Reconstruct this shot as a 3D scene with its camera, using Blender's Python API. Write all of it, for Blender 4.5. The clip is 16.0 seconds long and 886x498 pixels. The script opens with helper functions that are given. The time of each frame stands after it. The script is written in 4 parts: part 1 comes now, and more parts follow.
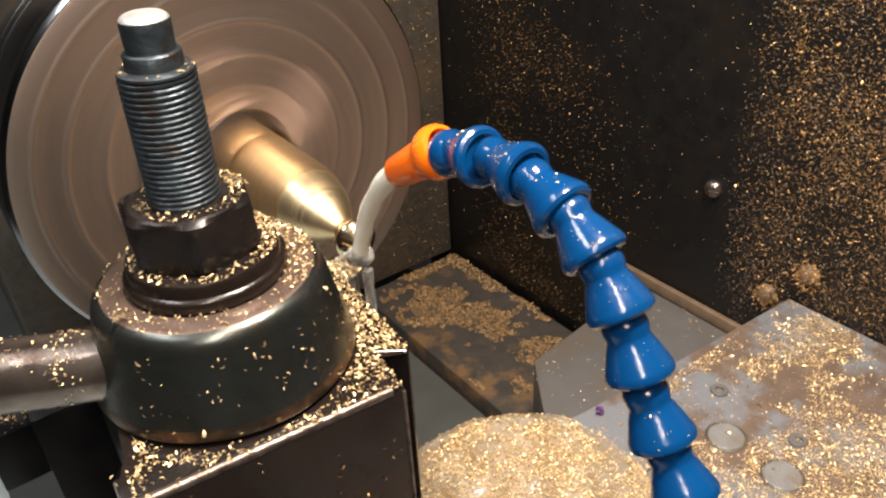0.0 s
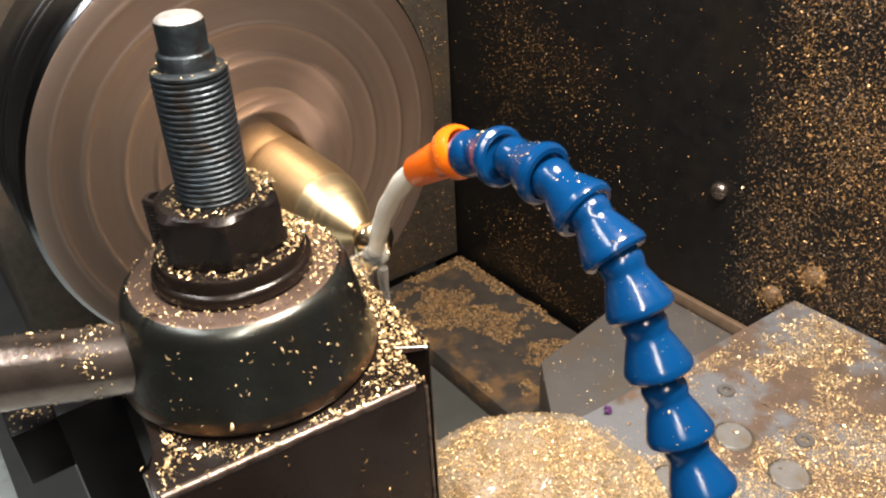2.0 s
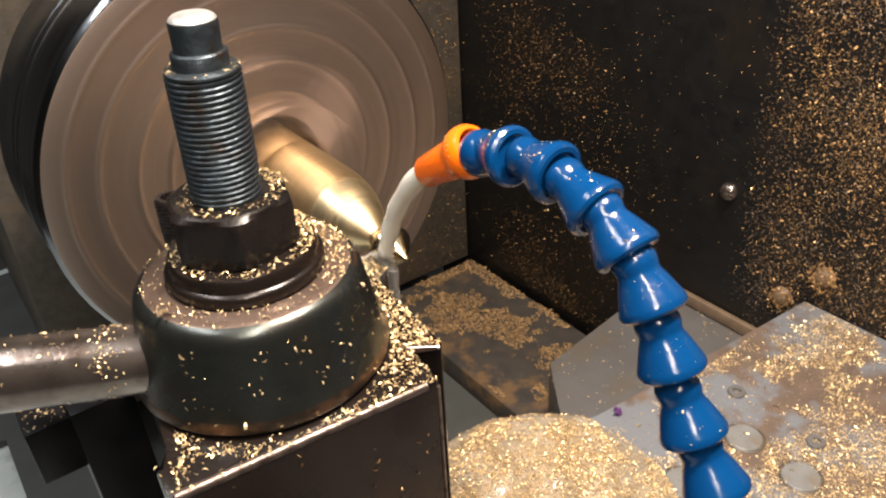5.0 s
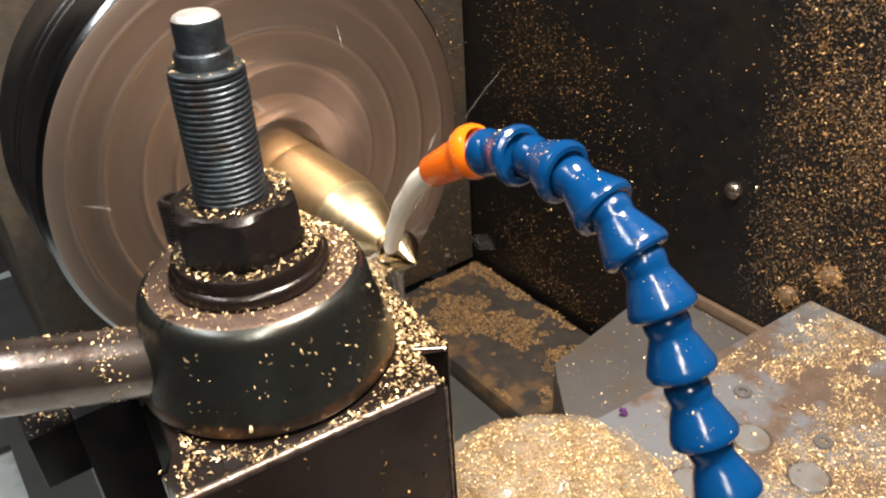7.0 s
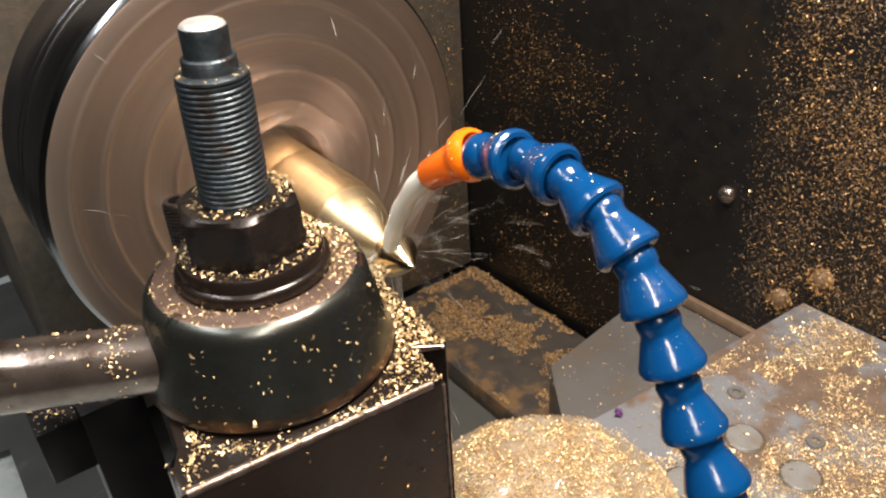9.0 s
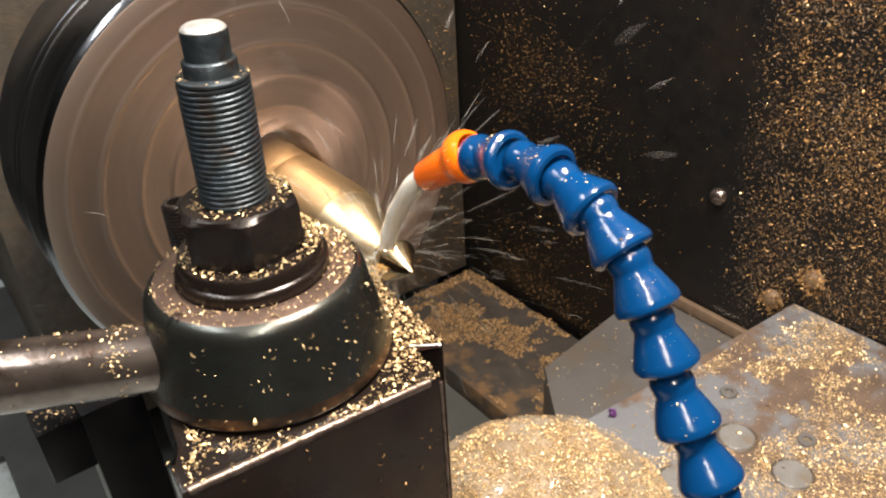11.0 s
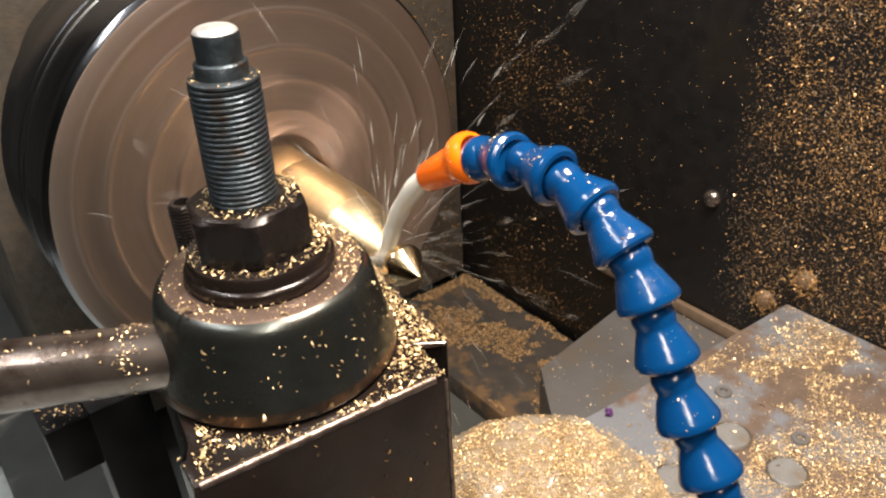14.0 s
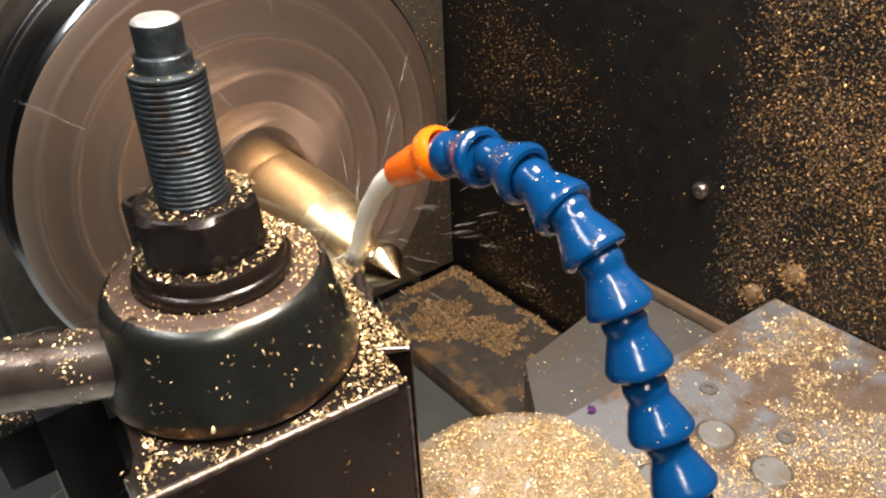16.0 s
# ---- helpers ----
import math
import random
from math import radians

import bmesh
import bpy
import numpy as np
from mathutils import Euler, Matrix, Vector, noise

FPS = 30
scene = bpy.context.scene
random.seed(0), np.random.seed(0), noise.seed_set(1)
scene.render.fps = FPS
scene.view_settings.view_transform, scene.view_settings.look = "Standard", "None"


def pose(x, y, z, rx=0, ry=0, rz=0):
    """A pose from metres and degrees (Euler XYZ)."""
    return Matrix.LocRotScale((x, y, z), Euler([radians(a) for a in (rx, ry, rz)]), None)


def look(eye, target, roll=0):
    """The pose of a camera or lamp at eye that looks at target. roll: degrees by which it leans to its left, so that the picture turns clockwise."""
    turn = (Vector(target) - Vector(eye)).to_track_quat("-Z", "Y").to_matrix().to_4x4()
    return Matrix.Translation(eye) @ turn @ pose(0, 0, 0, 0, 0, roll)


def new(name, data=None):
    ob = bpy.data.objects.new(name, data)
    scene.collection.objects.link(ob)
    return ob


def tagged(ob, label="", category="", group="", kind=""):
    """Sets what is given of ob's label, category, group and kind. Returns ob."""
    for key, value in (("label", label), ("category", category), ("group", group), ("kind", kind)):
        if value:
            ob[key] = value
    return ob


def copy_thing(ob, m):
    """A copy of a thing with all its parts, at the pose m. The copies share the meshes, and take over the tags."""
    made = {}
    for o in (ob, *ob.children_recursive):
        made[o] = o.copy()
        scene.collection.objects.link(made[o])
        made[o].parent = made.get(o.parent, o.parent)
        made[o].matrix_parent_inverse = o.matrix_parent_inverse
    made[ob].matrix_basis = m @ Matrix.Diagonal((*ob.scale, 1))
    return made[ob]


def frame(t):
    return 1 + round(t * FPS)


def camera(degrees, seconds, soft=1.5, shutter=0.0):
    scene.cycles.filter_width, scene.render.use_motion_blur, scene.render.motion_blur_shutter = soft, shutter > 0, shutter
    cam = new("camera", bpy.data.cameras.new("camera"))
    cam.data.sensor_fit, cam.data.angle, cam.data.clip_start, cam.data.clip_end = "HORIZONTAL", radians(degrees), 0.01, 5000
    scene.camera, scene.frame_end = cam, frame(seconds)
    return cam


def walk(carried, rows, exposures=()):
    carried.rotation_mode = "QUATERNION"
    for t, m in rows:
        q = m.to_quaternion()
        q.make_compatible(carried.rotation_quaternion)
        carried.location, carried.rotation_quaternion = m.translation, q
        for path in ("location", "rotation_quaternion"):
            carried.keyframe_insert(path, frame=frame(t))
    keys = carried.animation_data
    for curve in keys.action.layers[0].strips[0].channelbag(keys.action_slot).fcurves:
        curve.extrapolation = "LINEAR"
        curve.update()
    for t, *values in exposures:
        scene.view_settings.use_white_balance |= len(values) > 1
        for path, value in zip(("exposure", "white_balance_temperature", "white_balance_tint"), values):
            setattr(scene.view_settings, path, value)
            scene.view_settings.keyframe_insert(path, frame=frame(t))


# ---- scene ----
cam = camera(59.1, 16.0, soft=2.2, shutter=1.0)
# seconds, place in metres (x to the rear guard, y to the headstock, z up from the first eye), turn in degrees
ROWS = [
    (0.0, 0.00000, 0.00000, -0.00000, 57.955, 2.883, -36.803),
    (0.5, -0.00272, 0.00193, -0.00088, 58.005, 2.914, -36.804),
    (1.0, -0.00572, 0.00299, -0.00077, 57.986, 2.805, -36.792),
    (1.5, -0.00736, 0.00245, 0.00057, 58.044, 2.674, -36.732),
    (2.0, -0.00771, 0.00074, 0.00133, 58.120, 2.627, -36.742),
    (2.5, -0.00812, 0.00001, 0.00200, 58.308, 2.694, -36.650),
    (3.0, -0.00904, 0.00121, 0.00177, 58.313, 2.743, -36.485),
    (3.5, -0.00887, 0.00107, 0.00161, 58.276, 2.753, -36.514),
    (4.0, -0.00900, 0.00057, 0.00131, 58.336, 2.834, -36.426),
    (6.5, -0.00956, 0.00371, -0.00043, 58.292, 3.085, -36.447),
    (7.0, -0.00935, 0.00402, -0.00062, 58.363, 3.203, -36.430),
    (7.5, -0.01008, 0.00562, 0.00090, 58.455, 3.138, -36.396),
    (8.0, -0.01052, 0.00398, 0.00038, 58.636, 3.206, -36.434),
    (8.5, -0.01031, 0.00122, 0.00007, 58.673, 3.144, -36.577),
    (9.0, -0.01327, -0.00108, 0.00151, 58.767, 3.143, -36.646),
    (11.5, -0.01824, -0.00312, 0.00237, 59.069, 2.971, -37.319),
    (12.0, -0.02106, -0.00283, 0.00331, 59.143, 2.897, -37.437),
    (12.5, -0.02064, -0.00513, 0.00572, 59.287, 2.705, -37.612),
    (13.0, -0.01839, -0.00710, 0.00441, 59.431, 2.672, -37.613),
    (13.5, -0.01930, -0.00814, 0.00287, 59.398, 2.756, -37.690),
    (14.0, -0.02200, -0.00385, 0.00353, 59.221, 2.725, -37.773),
    (14.5, -0.02129, -0.00523, 0.00506, 59.140, 2.572, -37.858),
    (15.0, -0.01454, -0.00606, 0.00320, 58.868, 2.482, -37.907),
    (15.5, -0.01035, -0.00307, 0.00151, 58.487, 2.485, -37.898),
    (16.0, -0.00710, -0.00045, 0.00110, 58.228, 2.486, -37.942),
]
walk(cam, [(t, pose(x, y, z, rx, ry, rz)) for t, x, y, z, rx, ry, rz in ROWS])

# ---- light ----
world = bpy.data.worlds.new("workshop_air")
scene.world = world
world.use_nodes = True
world.node_tree.nodes["Background"].inputs[0].default_value = (0.55, 0.62, 0.75, 1)
world.node_tree.nodes["Background"].inputs[1].default_value = 0.05
scene.view_settings.exposure = 0.05


def area_lamp(name, eye, target, size_x, size_y, watts, colour):
    data = bpy.data.lights.new(name, "AREA")
    data.shape, data.size, data.size_y, data.energy, data.color = "RECTANGLE", size_x, size_y, watts, colour
    ob = new(name, data)
    ob.matrix_world = look(eye, target)
    return ob


area_lamp("machine_lamp", (0.20, 0.03, 0.46), (0.15, 0.24, -0.20), 0.14, 0.08, 14.0, (1.0, 0.86, 0.73))
area_lamp("strip_lamp", (-0.050, -0.05, 0.21), (0.14, 0.18, -0.16), 0.018, 0.28, 1.75, (1.0, 0.90, 0.78))
area_lamp("ceiling_tube", (-0.78, 0.60, 1.45), (0.1, 0.3, -0.2), 1.2, 0.15, 21.0, (0.97, 0.96, 0.96))


# ---- materials ----
def material(name, colour, rough=0.5, metal=0.0, second=None, scale=40.0, amount=0.5, bump=0.0, bump_scale=300.0,
             rough_spread=0.15, stain=None, stain_scale=8.0, stain_range=(0.5, 0.65), random_spread=0.0, island=False, coat=0.0):
    m = bpy.data.materials.new(name)
    m.use_nodes = True
    n, l = m.node_tree.nodes, m.node_tree.links
    bsdf = n["Principled BSDF"]
    bsdf.inputs["Metallic"].default_value = metal
    bsdf.inputs["Coat Weight"].default_value = coat
    bsdf.inputs["Coat Roughness"].default_value = 0.12
    tex = n.new("ShaderNodeTexCoord")
    fine = n.new("ShaderNodeTexNoise")
    fine.inputs["Scale"].default_value, fine.inputs["Detail"].default_value = scale, 6.0
    l.new(tex.outputs["Object"], fine.inputs["Vector"])
    mix = n.new("ShaderNodeMix")
    mix.data_type = "RGBA"
    mix.inputs["A"].default_value = (*colour, 1)
    mix.inputs["B"].default_value = (*(second or [c * 0.6 for c in colour]), 1)
    ramp = n.new("ShaderNodeMapRange")
    ramp.inputs["From Min"].default_value, ramp.inputs["From Max"].default_value = 0.35, 0.68
    ramp.inputs["To Max"].default_value = amount
    l.new(fine.outputs["Fac"], ramp.inputs["Value"])
    l.new(ramp.outputs["Result"], mix.inputs["Factor"])
    out = mix.outputs["Result"]
    if stain:
        big = n.new("ShaderNodeTexNoise")
        big.inputs["Scale"].default_value, big.inputs["Detail"].default_value, big.inputs["Roughness"].default_value = stain_scale, 8.0, 0.65
        l.new(tex.outputs["Object"], big.inputs["Vector"])
        edge = n.new("ShaderNodeMapRange")
        edge.inputs["From Min"].default_value, edge.inputs["From Max"].default_value = stain_range
        l.new(big.outputs["Fac"], edge.inputs["Value"])
        over = n.new("ShaderNodeMix")
        over.data_type = "RGBA"
        over.inputs["B"].default_value = (*stain, 1)
        l.new(edge.outputs["Result"], over.inputs["Factor"])
        l.new(out, over.inputs["A"])
        out = over.outputs["Result"]
    if random_spread:
        src = n.new("ShaderNodeNewGeometry").outputs["Random Per Island"] if island else n.new("ShaderNodeObjectInfo").outputs["Random"]
        hsv = n.new("ShaderNodeHueSaturation")
        span = n.new("ShaderNodeMapRange")
        span.inputs["To Min"].default_value, span.inputs["To Max"].default_value = 1 - random_spread, 1 + random_spread
        l.new(src, span.inputs["Value"])
        l.new(span.outputs["Result"], hsv.inputs["Value"])
        l.new(out, hsv.inputs["Color"])
        out = hsv.outputs["Color"]
    l.new(out, bsdf.inputs["Base Color"])
    gloss = n.new("ShaderNodeMapRange")
    gloss.inputs["To Min"].default_value, gloss.inputs["To Max"].default_value = max(0.03, rough - rough_spread), min(1.0, rough + rough_spread)
    l.new(fine.outputs["Fac"], gloss.inputs["Value"])
    l.new(gloss.outputs["Result"], bsdf.inputs["Roughness"])
    if bump:
        relief = n.new("ShaderNodeTexNoise")
        relief.inputs["Scale"].default_value, relief.inputs["Detail"].default_value = bump_scale, 4.0
        l.new(tex.outputs["Object"], relief.inputs["Vector"])
        b = n.new("ShaderNodeBump")
        b.inputs["Strength"].default_value, b.inputs["Distance"].default_value = bump, 0.001
        l.new(relief.outputs["Fac"], b.inputs["Height"])
        l.new(b.outputs["Normal"], bsdf.inputs["Normal"])
    return m


def turned_material(name, colour, second, rough, rings, spread, metal=1.0, relief=0.25):
    """Turned metal: fine concentric tool marks round the part's own axis (local z)."""
    m = material(name, colour, rough, metal, second, 60.0, 0.5, 0.0)
    n, l = m.node_tree.nodes, m.node_tree.links
    tex = n.new("ShaderNodeTexCoord")
    flat = n.new("ShaderNodeVectorMath")
    flat.operation = "MULTIPLY"
    flat.inputs[1].default_value = (1, 1, 0)
    l.new(tex.outputs["Object"], flat.inputs[0])
    length = n.new("ShaderNodeVectorMath")
    length.operation = "LENGTH"
    l.new(flat.outputs["Vector"], length.inputs[0])
    comb = n.new("ShaderNodeCombineXYZ")
    sep = n.new("ShaderNodeSeparateXYZ")
    l.new(tex.outputs["Object"], sep.inputs[0])
    l.new(length.outputs["Value"], comb.inputs["X"])
    l.new(sep.outputs["Z"], comb.inputs["Y"])
    noise_tex = n.new("ShaderNodeTexNoise")
    noise_tex.inputs["Scale"].default_value, noise_tex.inputs["Detail"].default_value = rings, 5.0
    l.new(comb.outputs[0], noise_tex.inputs["Vector"])
    mix = n.new("ShaderNodeMix")
    mix.data_type = "RGBA"
    mix.inputs["A"].default_value, mix.inputs["B"].default_value = (*colour, 1), (*second, 1)
    span = n.new("ShaderNodeMapRange")
    span.inputs["From Min"].default_value, span.inputs["From Max"].default_value = 0.35, 0.65
    l.new(noise_tex.outputs["Fac"], span.inputs["Value"])
    l.new(span.outputs["Result"], mix.inputs["Factor"])
    bsdf = n["Principled BSDF"]
    l.new(mix.outputs["Result"], bsdf.inputs["Base Color"])
    gloss = n.new("ShaderNodeMapRange")
    gloss.inputs["From Min"].default_value, gloss.inputs["From Max"].default_value = 0.3, 0.7
    gloss.inputs["To Min"].default_value, gloss.inputs["To Max"].default_value = max(0.05, rough - spread), rough + spread
    l.new(noise_tex.outputs["Fac"], gloss.inputs["Value"])
    l.new(gloss.outputs["Result"], bsdf.inputs["Roughness"])
    b = n.new("ShaderNodeBump")
    b.inputs["Strength"].default_value, b.inputs["Distance"].default_value = relief, 0.0004
    l.new(noise_tex.outputs["Fac"], b.inputs["Height"])
    l.new(b.outputs["Normal"], bsdf.inputs["Normal"])
    return m


GUARD = material("oily_black_sheet", (0.0078, 0.0078, 0.0082), 0.40, 0.0, (0.0130, 0.0116, 0.0106), 90.0, 0.8, 0.25, 700.0,
                 stain=(0.019, 0.0135, 0.0095), stain_scale=7.0, stain_range=(0.52, 0.75))
GUARD.node_tree.nodes["Principled BSDF"].inputs["Specular IOR Level"].default_value = 0.3
HEADSTOCK = material("grimy_headstock_paint", (0.074, 0.063, 0.051), 0.5, 0.0, (0.044, 0.036, 0.028), 120.0, 0.9, 0.4, 500.0,
                     stain=(0.100, 0.070, 0.042), stain_scale=14.0)
PALE = material("pale_grey_green_paint", (0.54, 0.60, 0.60), 0.45, 0.0, (0.42, 0.47, 0.47), 25.0, 0.7, 0.1, 200.0,
                stain=(0.22, 0.20, 0.17), stain_scale=9.0, stain_range=(0.56, 0.7))
TABLE = material("wet_grey_table_paint", (0.146, 0.106, 0.082), 0.34, 0.0, (0.096, 0.070, 0.053), 60.0, 0.9, 0.2, 300.0,
                 stain=(0.155, 0.163, 0.178), stain_scale=17.0, stain_range=(0.46, 0.54), coat=0.2)
PLATE = material("scuffed_grey_plate", (0.140, 0.135, 0.133), 0.38, 0.2, (0.11, 0.105, 0.10), 30.0, 0.8, 0.1, 300.0,
                 stain=(0.14, 0.11, 0.08), stain_scale=22.0, stain_range=(0.5, 0.7), coat=0.2)
PLUG = material("pale_wet_plug", (0.185, 0.185, 0.182), 0.30, 0.0, (0.13, 0.125, 0.115), 70.0, 0.8, 0.1, 300.0, stain=(0.16, 0.12, 0.08), stain_scale=60.0, stain_range=(0.55, 0.7), coat=0.2)
TAN = material("chip_dust_on_dark_steel", (0.045, 0.041, 0.038), 0.5, 0.0, (0.070, 0.058, 0.047), 60.0, 0.7, 0.4, 600.0,
               stain=(0.15, 0.092, 0.046), stain_scale=22.0, stain_range=(0.52, 0.62))
BLACK_STEEL = material("black_oxide_steel", (0.0075, 0.0062, 0.0060), 0.28, 0.0, (0.017, 0.0115, 0.0095), 120.0, 0.6, 0.10, 900.0)
BROWN_STEEL = material("browned_oily_steel", (0.017, 0.0118, 0.0098), 0.24, 0.35, (0.010, 0.0074, 0.0064), 90.0, 0.7, 0.12, 700.0, coat=0.15)
CAP_STEEL = material("worn_gunmetal_steel", (0.085, 0.091, 0.085), 0.29, 0.9, (0.047, 0.051, 0.047), 95.0, 0.9, 0.05, 900.0,
                     stain=(0.085, 0.058, 0.040), stain_scale=38.0, stain_range=(0.54, 0.74), coat=0.12)
BLACK_STEEL.node_tree.nodes["Principled BSDF"].inputs["Specular IOR Level"].default_value = 0.28
MATT_BLACK = material("matt_black_steel", (0.006, 0.006, 0.007), 0.36, 0.0, (0.010, 0.009, 0.009), 120.0, 0.6, 0.08, 900.0)
MATT_BLACK.node_tree.nodes["Principled BSDF"].inputs["Specular IOR Level"].default_value = 0.15
RIM_STEEL = material("browned_worn_rim", (0.26, 0.185, 0.15), 0.36, 0.8, (0.13, 0.09, 0.072), 130.0, 0.9, 0.08, 900.0)
FOOT_STEEL = material("browned_bevel_steel", (0.060, 0.046, 0.036), 0.32, 0.8, (0.034, 0.026, 0.021), 110.0, 0.9, 0.12, 600.0,
                      stain=(0.17, 0.095, 0.055), stain_scale=55.0, stain_range=(0.45, 0.65))
STUD_STEEL = material("blued_stud_steel", (0.066, 0.084, 0.098), 0.40, 0.8, (0.030, 0.036, 0.042), 260.0, 0.9, 0.22, 700.0,
                      stain=(0.040, 0.030, 0.024), stain_scale=110.0, stain_range=(0.54, 0.68))
BRIGHT_STEEL = material("bright_steel", (0.55, 0.55, 0.54), 0.3, 1.0, (0.35, 0.34, 0.33), 80.0, 0.6, 0.05)
WORN_TIP = material("worn_bright_tip", (0.74, 0.73, 0.71), 0.42, 0.75, (0.36, 0.36, 0.36), 200.0, 0.8, 0.15, 900.0)
PALE_EDGE = material("pale_edge_steel", (0.25, 0.195, 0.17), 0.38, 0.9, (0.075, 0.055, 0.047), 260.0, 1.0, 0.15, 900.0)
CAKED = material("chip_caked_rivet", (0.20, 0.13, 0.075), 0.5, 0.2, (0.12, 0.08, 0.05), 200.0, 0.8, 0.5, 500.0)
LEVER_STEEL = material("worn_lever_steel", (0.27, 0.225, 0.20), 0.24, 0.9, (0.115, 0.093, 0.08), 90.0, 0.9, 0.06, 800.0,
                       stain=(0.07, 0.045, 0.032), stain_scale=60.0, stain_range=(0.55, 0.7))
CHUCK_FACE = turned_material("turned_chuck_steel", (0.415, 0.333, 0.286), (0.318, 0.254, 0.217), 0.41, 110.0, 0.05, 0.98, 0.10)
CHUCK_SIDE = turned_material("chuck_rim_steel", (0.21, 0.22, 0.235), (0.125, 0.130, 0.140), 0.26, 160.0, 0.07, 1.0, 0.10)
CHAMFER = turned_material("bright_chamfer_steel", (0.26, 0.27, 0.29), (0.20, 0.205, 0.22), 0.20, 200.0, 0.05, 1.0, 0.05)
BRASS = turned_material("turned_brass", (0.97, 0.79, 0.50), (0.90, 0.67, 0.37), 0.37, 420.0, 0.05, 1.0, 0.05)
DULL_BRASS = turned_material("dull_drawn_brass", (0.70, 0.52, 0.29), (0.62, 0.45, 0.24), 0.40, 300.0, 0.05, 1.0, 0.05)
POINT_BRASS = turned_material("finely_turned_brass", (0.93, 0.77, 0.50), (0.88, 0.70, 0.43), 0.15, 1500.0, 0.04, 1.0, 0.06)
CHIP = material("brass_chip", (0.82, 0.61, 0.35), 0.38, 0.68, (0.60, 0.42, 0.20), 200.0, 0.7, random_spread=0.55, island=True)
OLD_CHIP = material("dull_brass_chip", (0.44, 0.26, 0.105), 0.42, 0.5, (0.26, 0.15, 0.060), 200.0, 0.7, random_spread=0.5, island=True)
BLUE = material("blue_acetal_plastic", (0.0014, 0.039, 0.138), 0.18, 0.0, (0.0013, 0.030, 0.108), 60.0, 0.6, 0.10, 700.0, rough_spread=0.06, coat=0.18)
ORANGE = material("orange_acetal_plastic", (0.92, 0.165, 0.004), 0.26, 0.0, (0.82, 0.125, 0.003), 60.0, 0.5, 0.03, 500.0, rough_spread=0.08, coat=0.3)
ROOM = material("workshop_wall_paint", (0.35, 0.34, 0.32), 0.8, 0.0, (0.28, 0.27, 0.25), 3.0, 0.5, 0.1, 50.0)
CONCRETE = material("workshop_concrete", (0.22, 0.21, 0.20), 0.8, 0.0, (0.15, 0.14, 0.13), 4.0, 0.7, 0.2, 60.0)
# the pale paint again, with the shade below the spindle put into the colour
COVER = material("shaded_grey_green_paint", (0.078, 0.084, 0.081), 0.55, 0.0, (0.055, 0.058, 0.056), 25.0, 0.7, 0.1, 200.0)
LEDGE = material("dusty_ledge_metal", (0.18, 0.125, 0.082), 0.5, 0.2, (0.12, 0.08, 0.05), 90.0, 0.8, 0.2, 400.0)
SCRAP = material("violet_scrap", (0.10, 0.03, 0.14), 0.35, 0.0, (0.05, 0.02, 0.07), 300.0, 0.7)


def milk_material(name, colour, alpha, rough):
    m = material(name, colour, rough, 0.0, [c * 0.85 for c in colour], 120.0, 0.5, 0.1, 400.0)
    bsdf = m.node_tree.nodes["Principled BSDF"]
    bsdf.inputs["Transmission Weight"].default_value = alpha
    bsdf.inputs["IOR"].default_value = 1.33
    return m


MILK = milk_material("milky_coolant", (0.88, 0.86, 0.78), 0.12, 0.16)
SPRAY = milk_material("coolant_drops", (0.88, 0.88, 0.85), 0.7, 0.15)
VEIL = milk_material("falling_coolant", (0.90, 0.89, 0.84), 0.8, 0.12)
FILM = milk_material("thin_coolant_film", (0.93, 0.93, 0.90), 0.9, 0.08)


# ---- mesh helpers ----
def mesh_of(name, bm, mat, smooth=35.0):
    bm.normal_update()
    me = bpy.data.meshes.new(name)
    bm.to_mesh(me)
    bm.free()
    me.materials.append(mat)
    if smooth:
        me.polygons.foreach_set("use_smooth", [True] * len(me.polygons))
        me.set_sharp_from_angle(angle=radians(smooth))
    return me


def part(name, bm, mat, parent=None, label="", smooth=35.0, at=None):
    ob = new(name, mesh_of(name, bm, mat, smooth))
    if parent:
        ob.parent = parent
    if at:
        ob.matrix_basis = at
    return tagged(ob, label)


def thing(name, m, label, category, group="", kind=""):
    ob = new(name)
    ob.empty_display_size = 0.01
    ob.matrix_basis = m
    return tagged(ob, label, category, group, kind)


def box(bm, lo, hi, bevel=0.0, segments=2):
    c = [(a + b) / 2 for a, b in zip(lo, hi)]
    made = bmesh.ops.create_cube(bm, size=1.0, matrix=Matrix.Translation(c) @ Matrix.Diagonal((hi[0] - lo[0], hi[1] - lo[1], hi[2] - lo[2], 1)))
    if bevel:
        edges = {e for v in made["verts"] for e in v.link_edges}
        bmesh.ops.bevel(bm, geom=list(edges), offset=bevel, segments=segments, profile=0.5, affect="EDGES")
    return bm


def prism(bm, outline, z0, z1, bevel=0.0):
    low = [bm.verts.new((x, y, z0)) for x, y in outline]
    top = [bm.verts.new((x, y, z1)) for x, y in outline]
    bm.faces.new(low[::-1])
    cap = bm.faces.new(top)
    k = len(outline)
    for i in range(k):
        bm.faces.new((low[i], low[(i + 1) % k], top[(i + 1) % k], top[i]))
    if bevel:
        bmesh.ops.bevel(bm, geom=list(cap.edges), offset=bevel, segments=2, profile=0.5, affect="EDGES")
    return bm


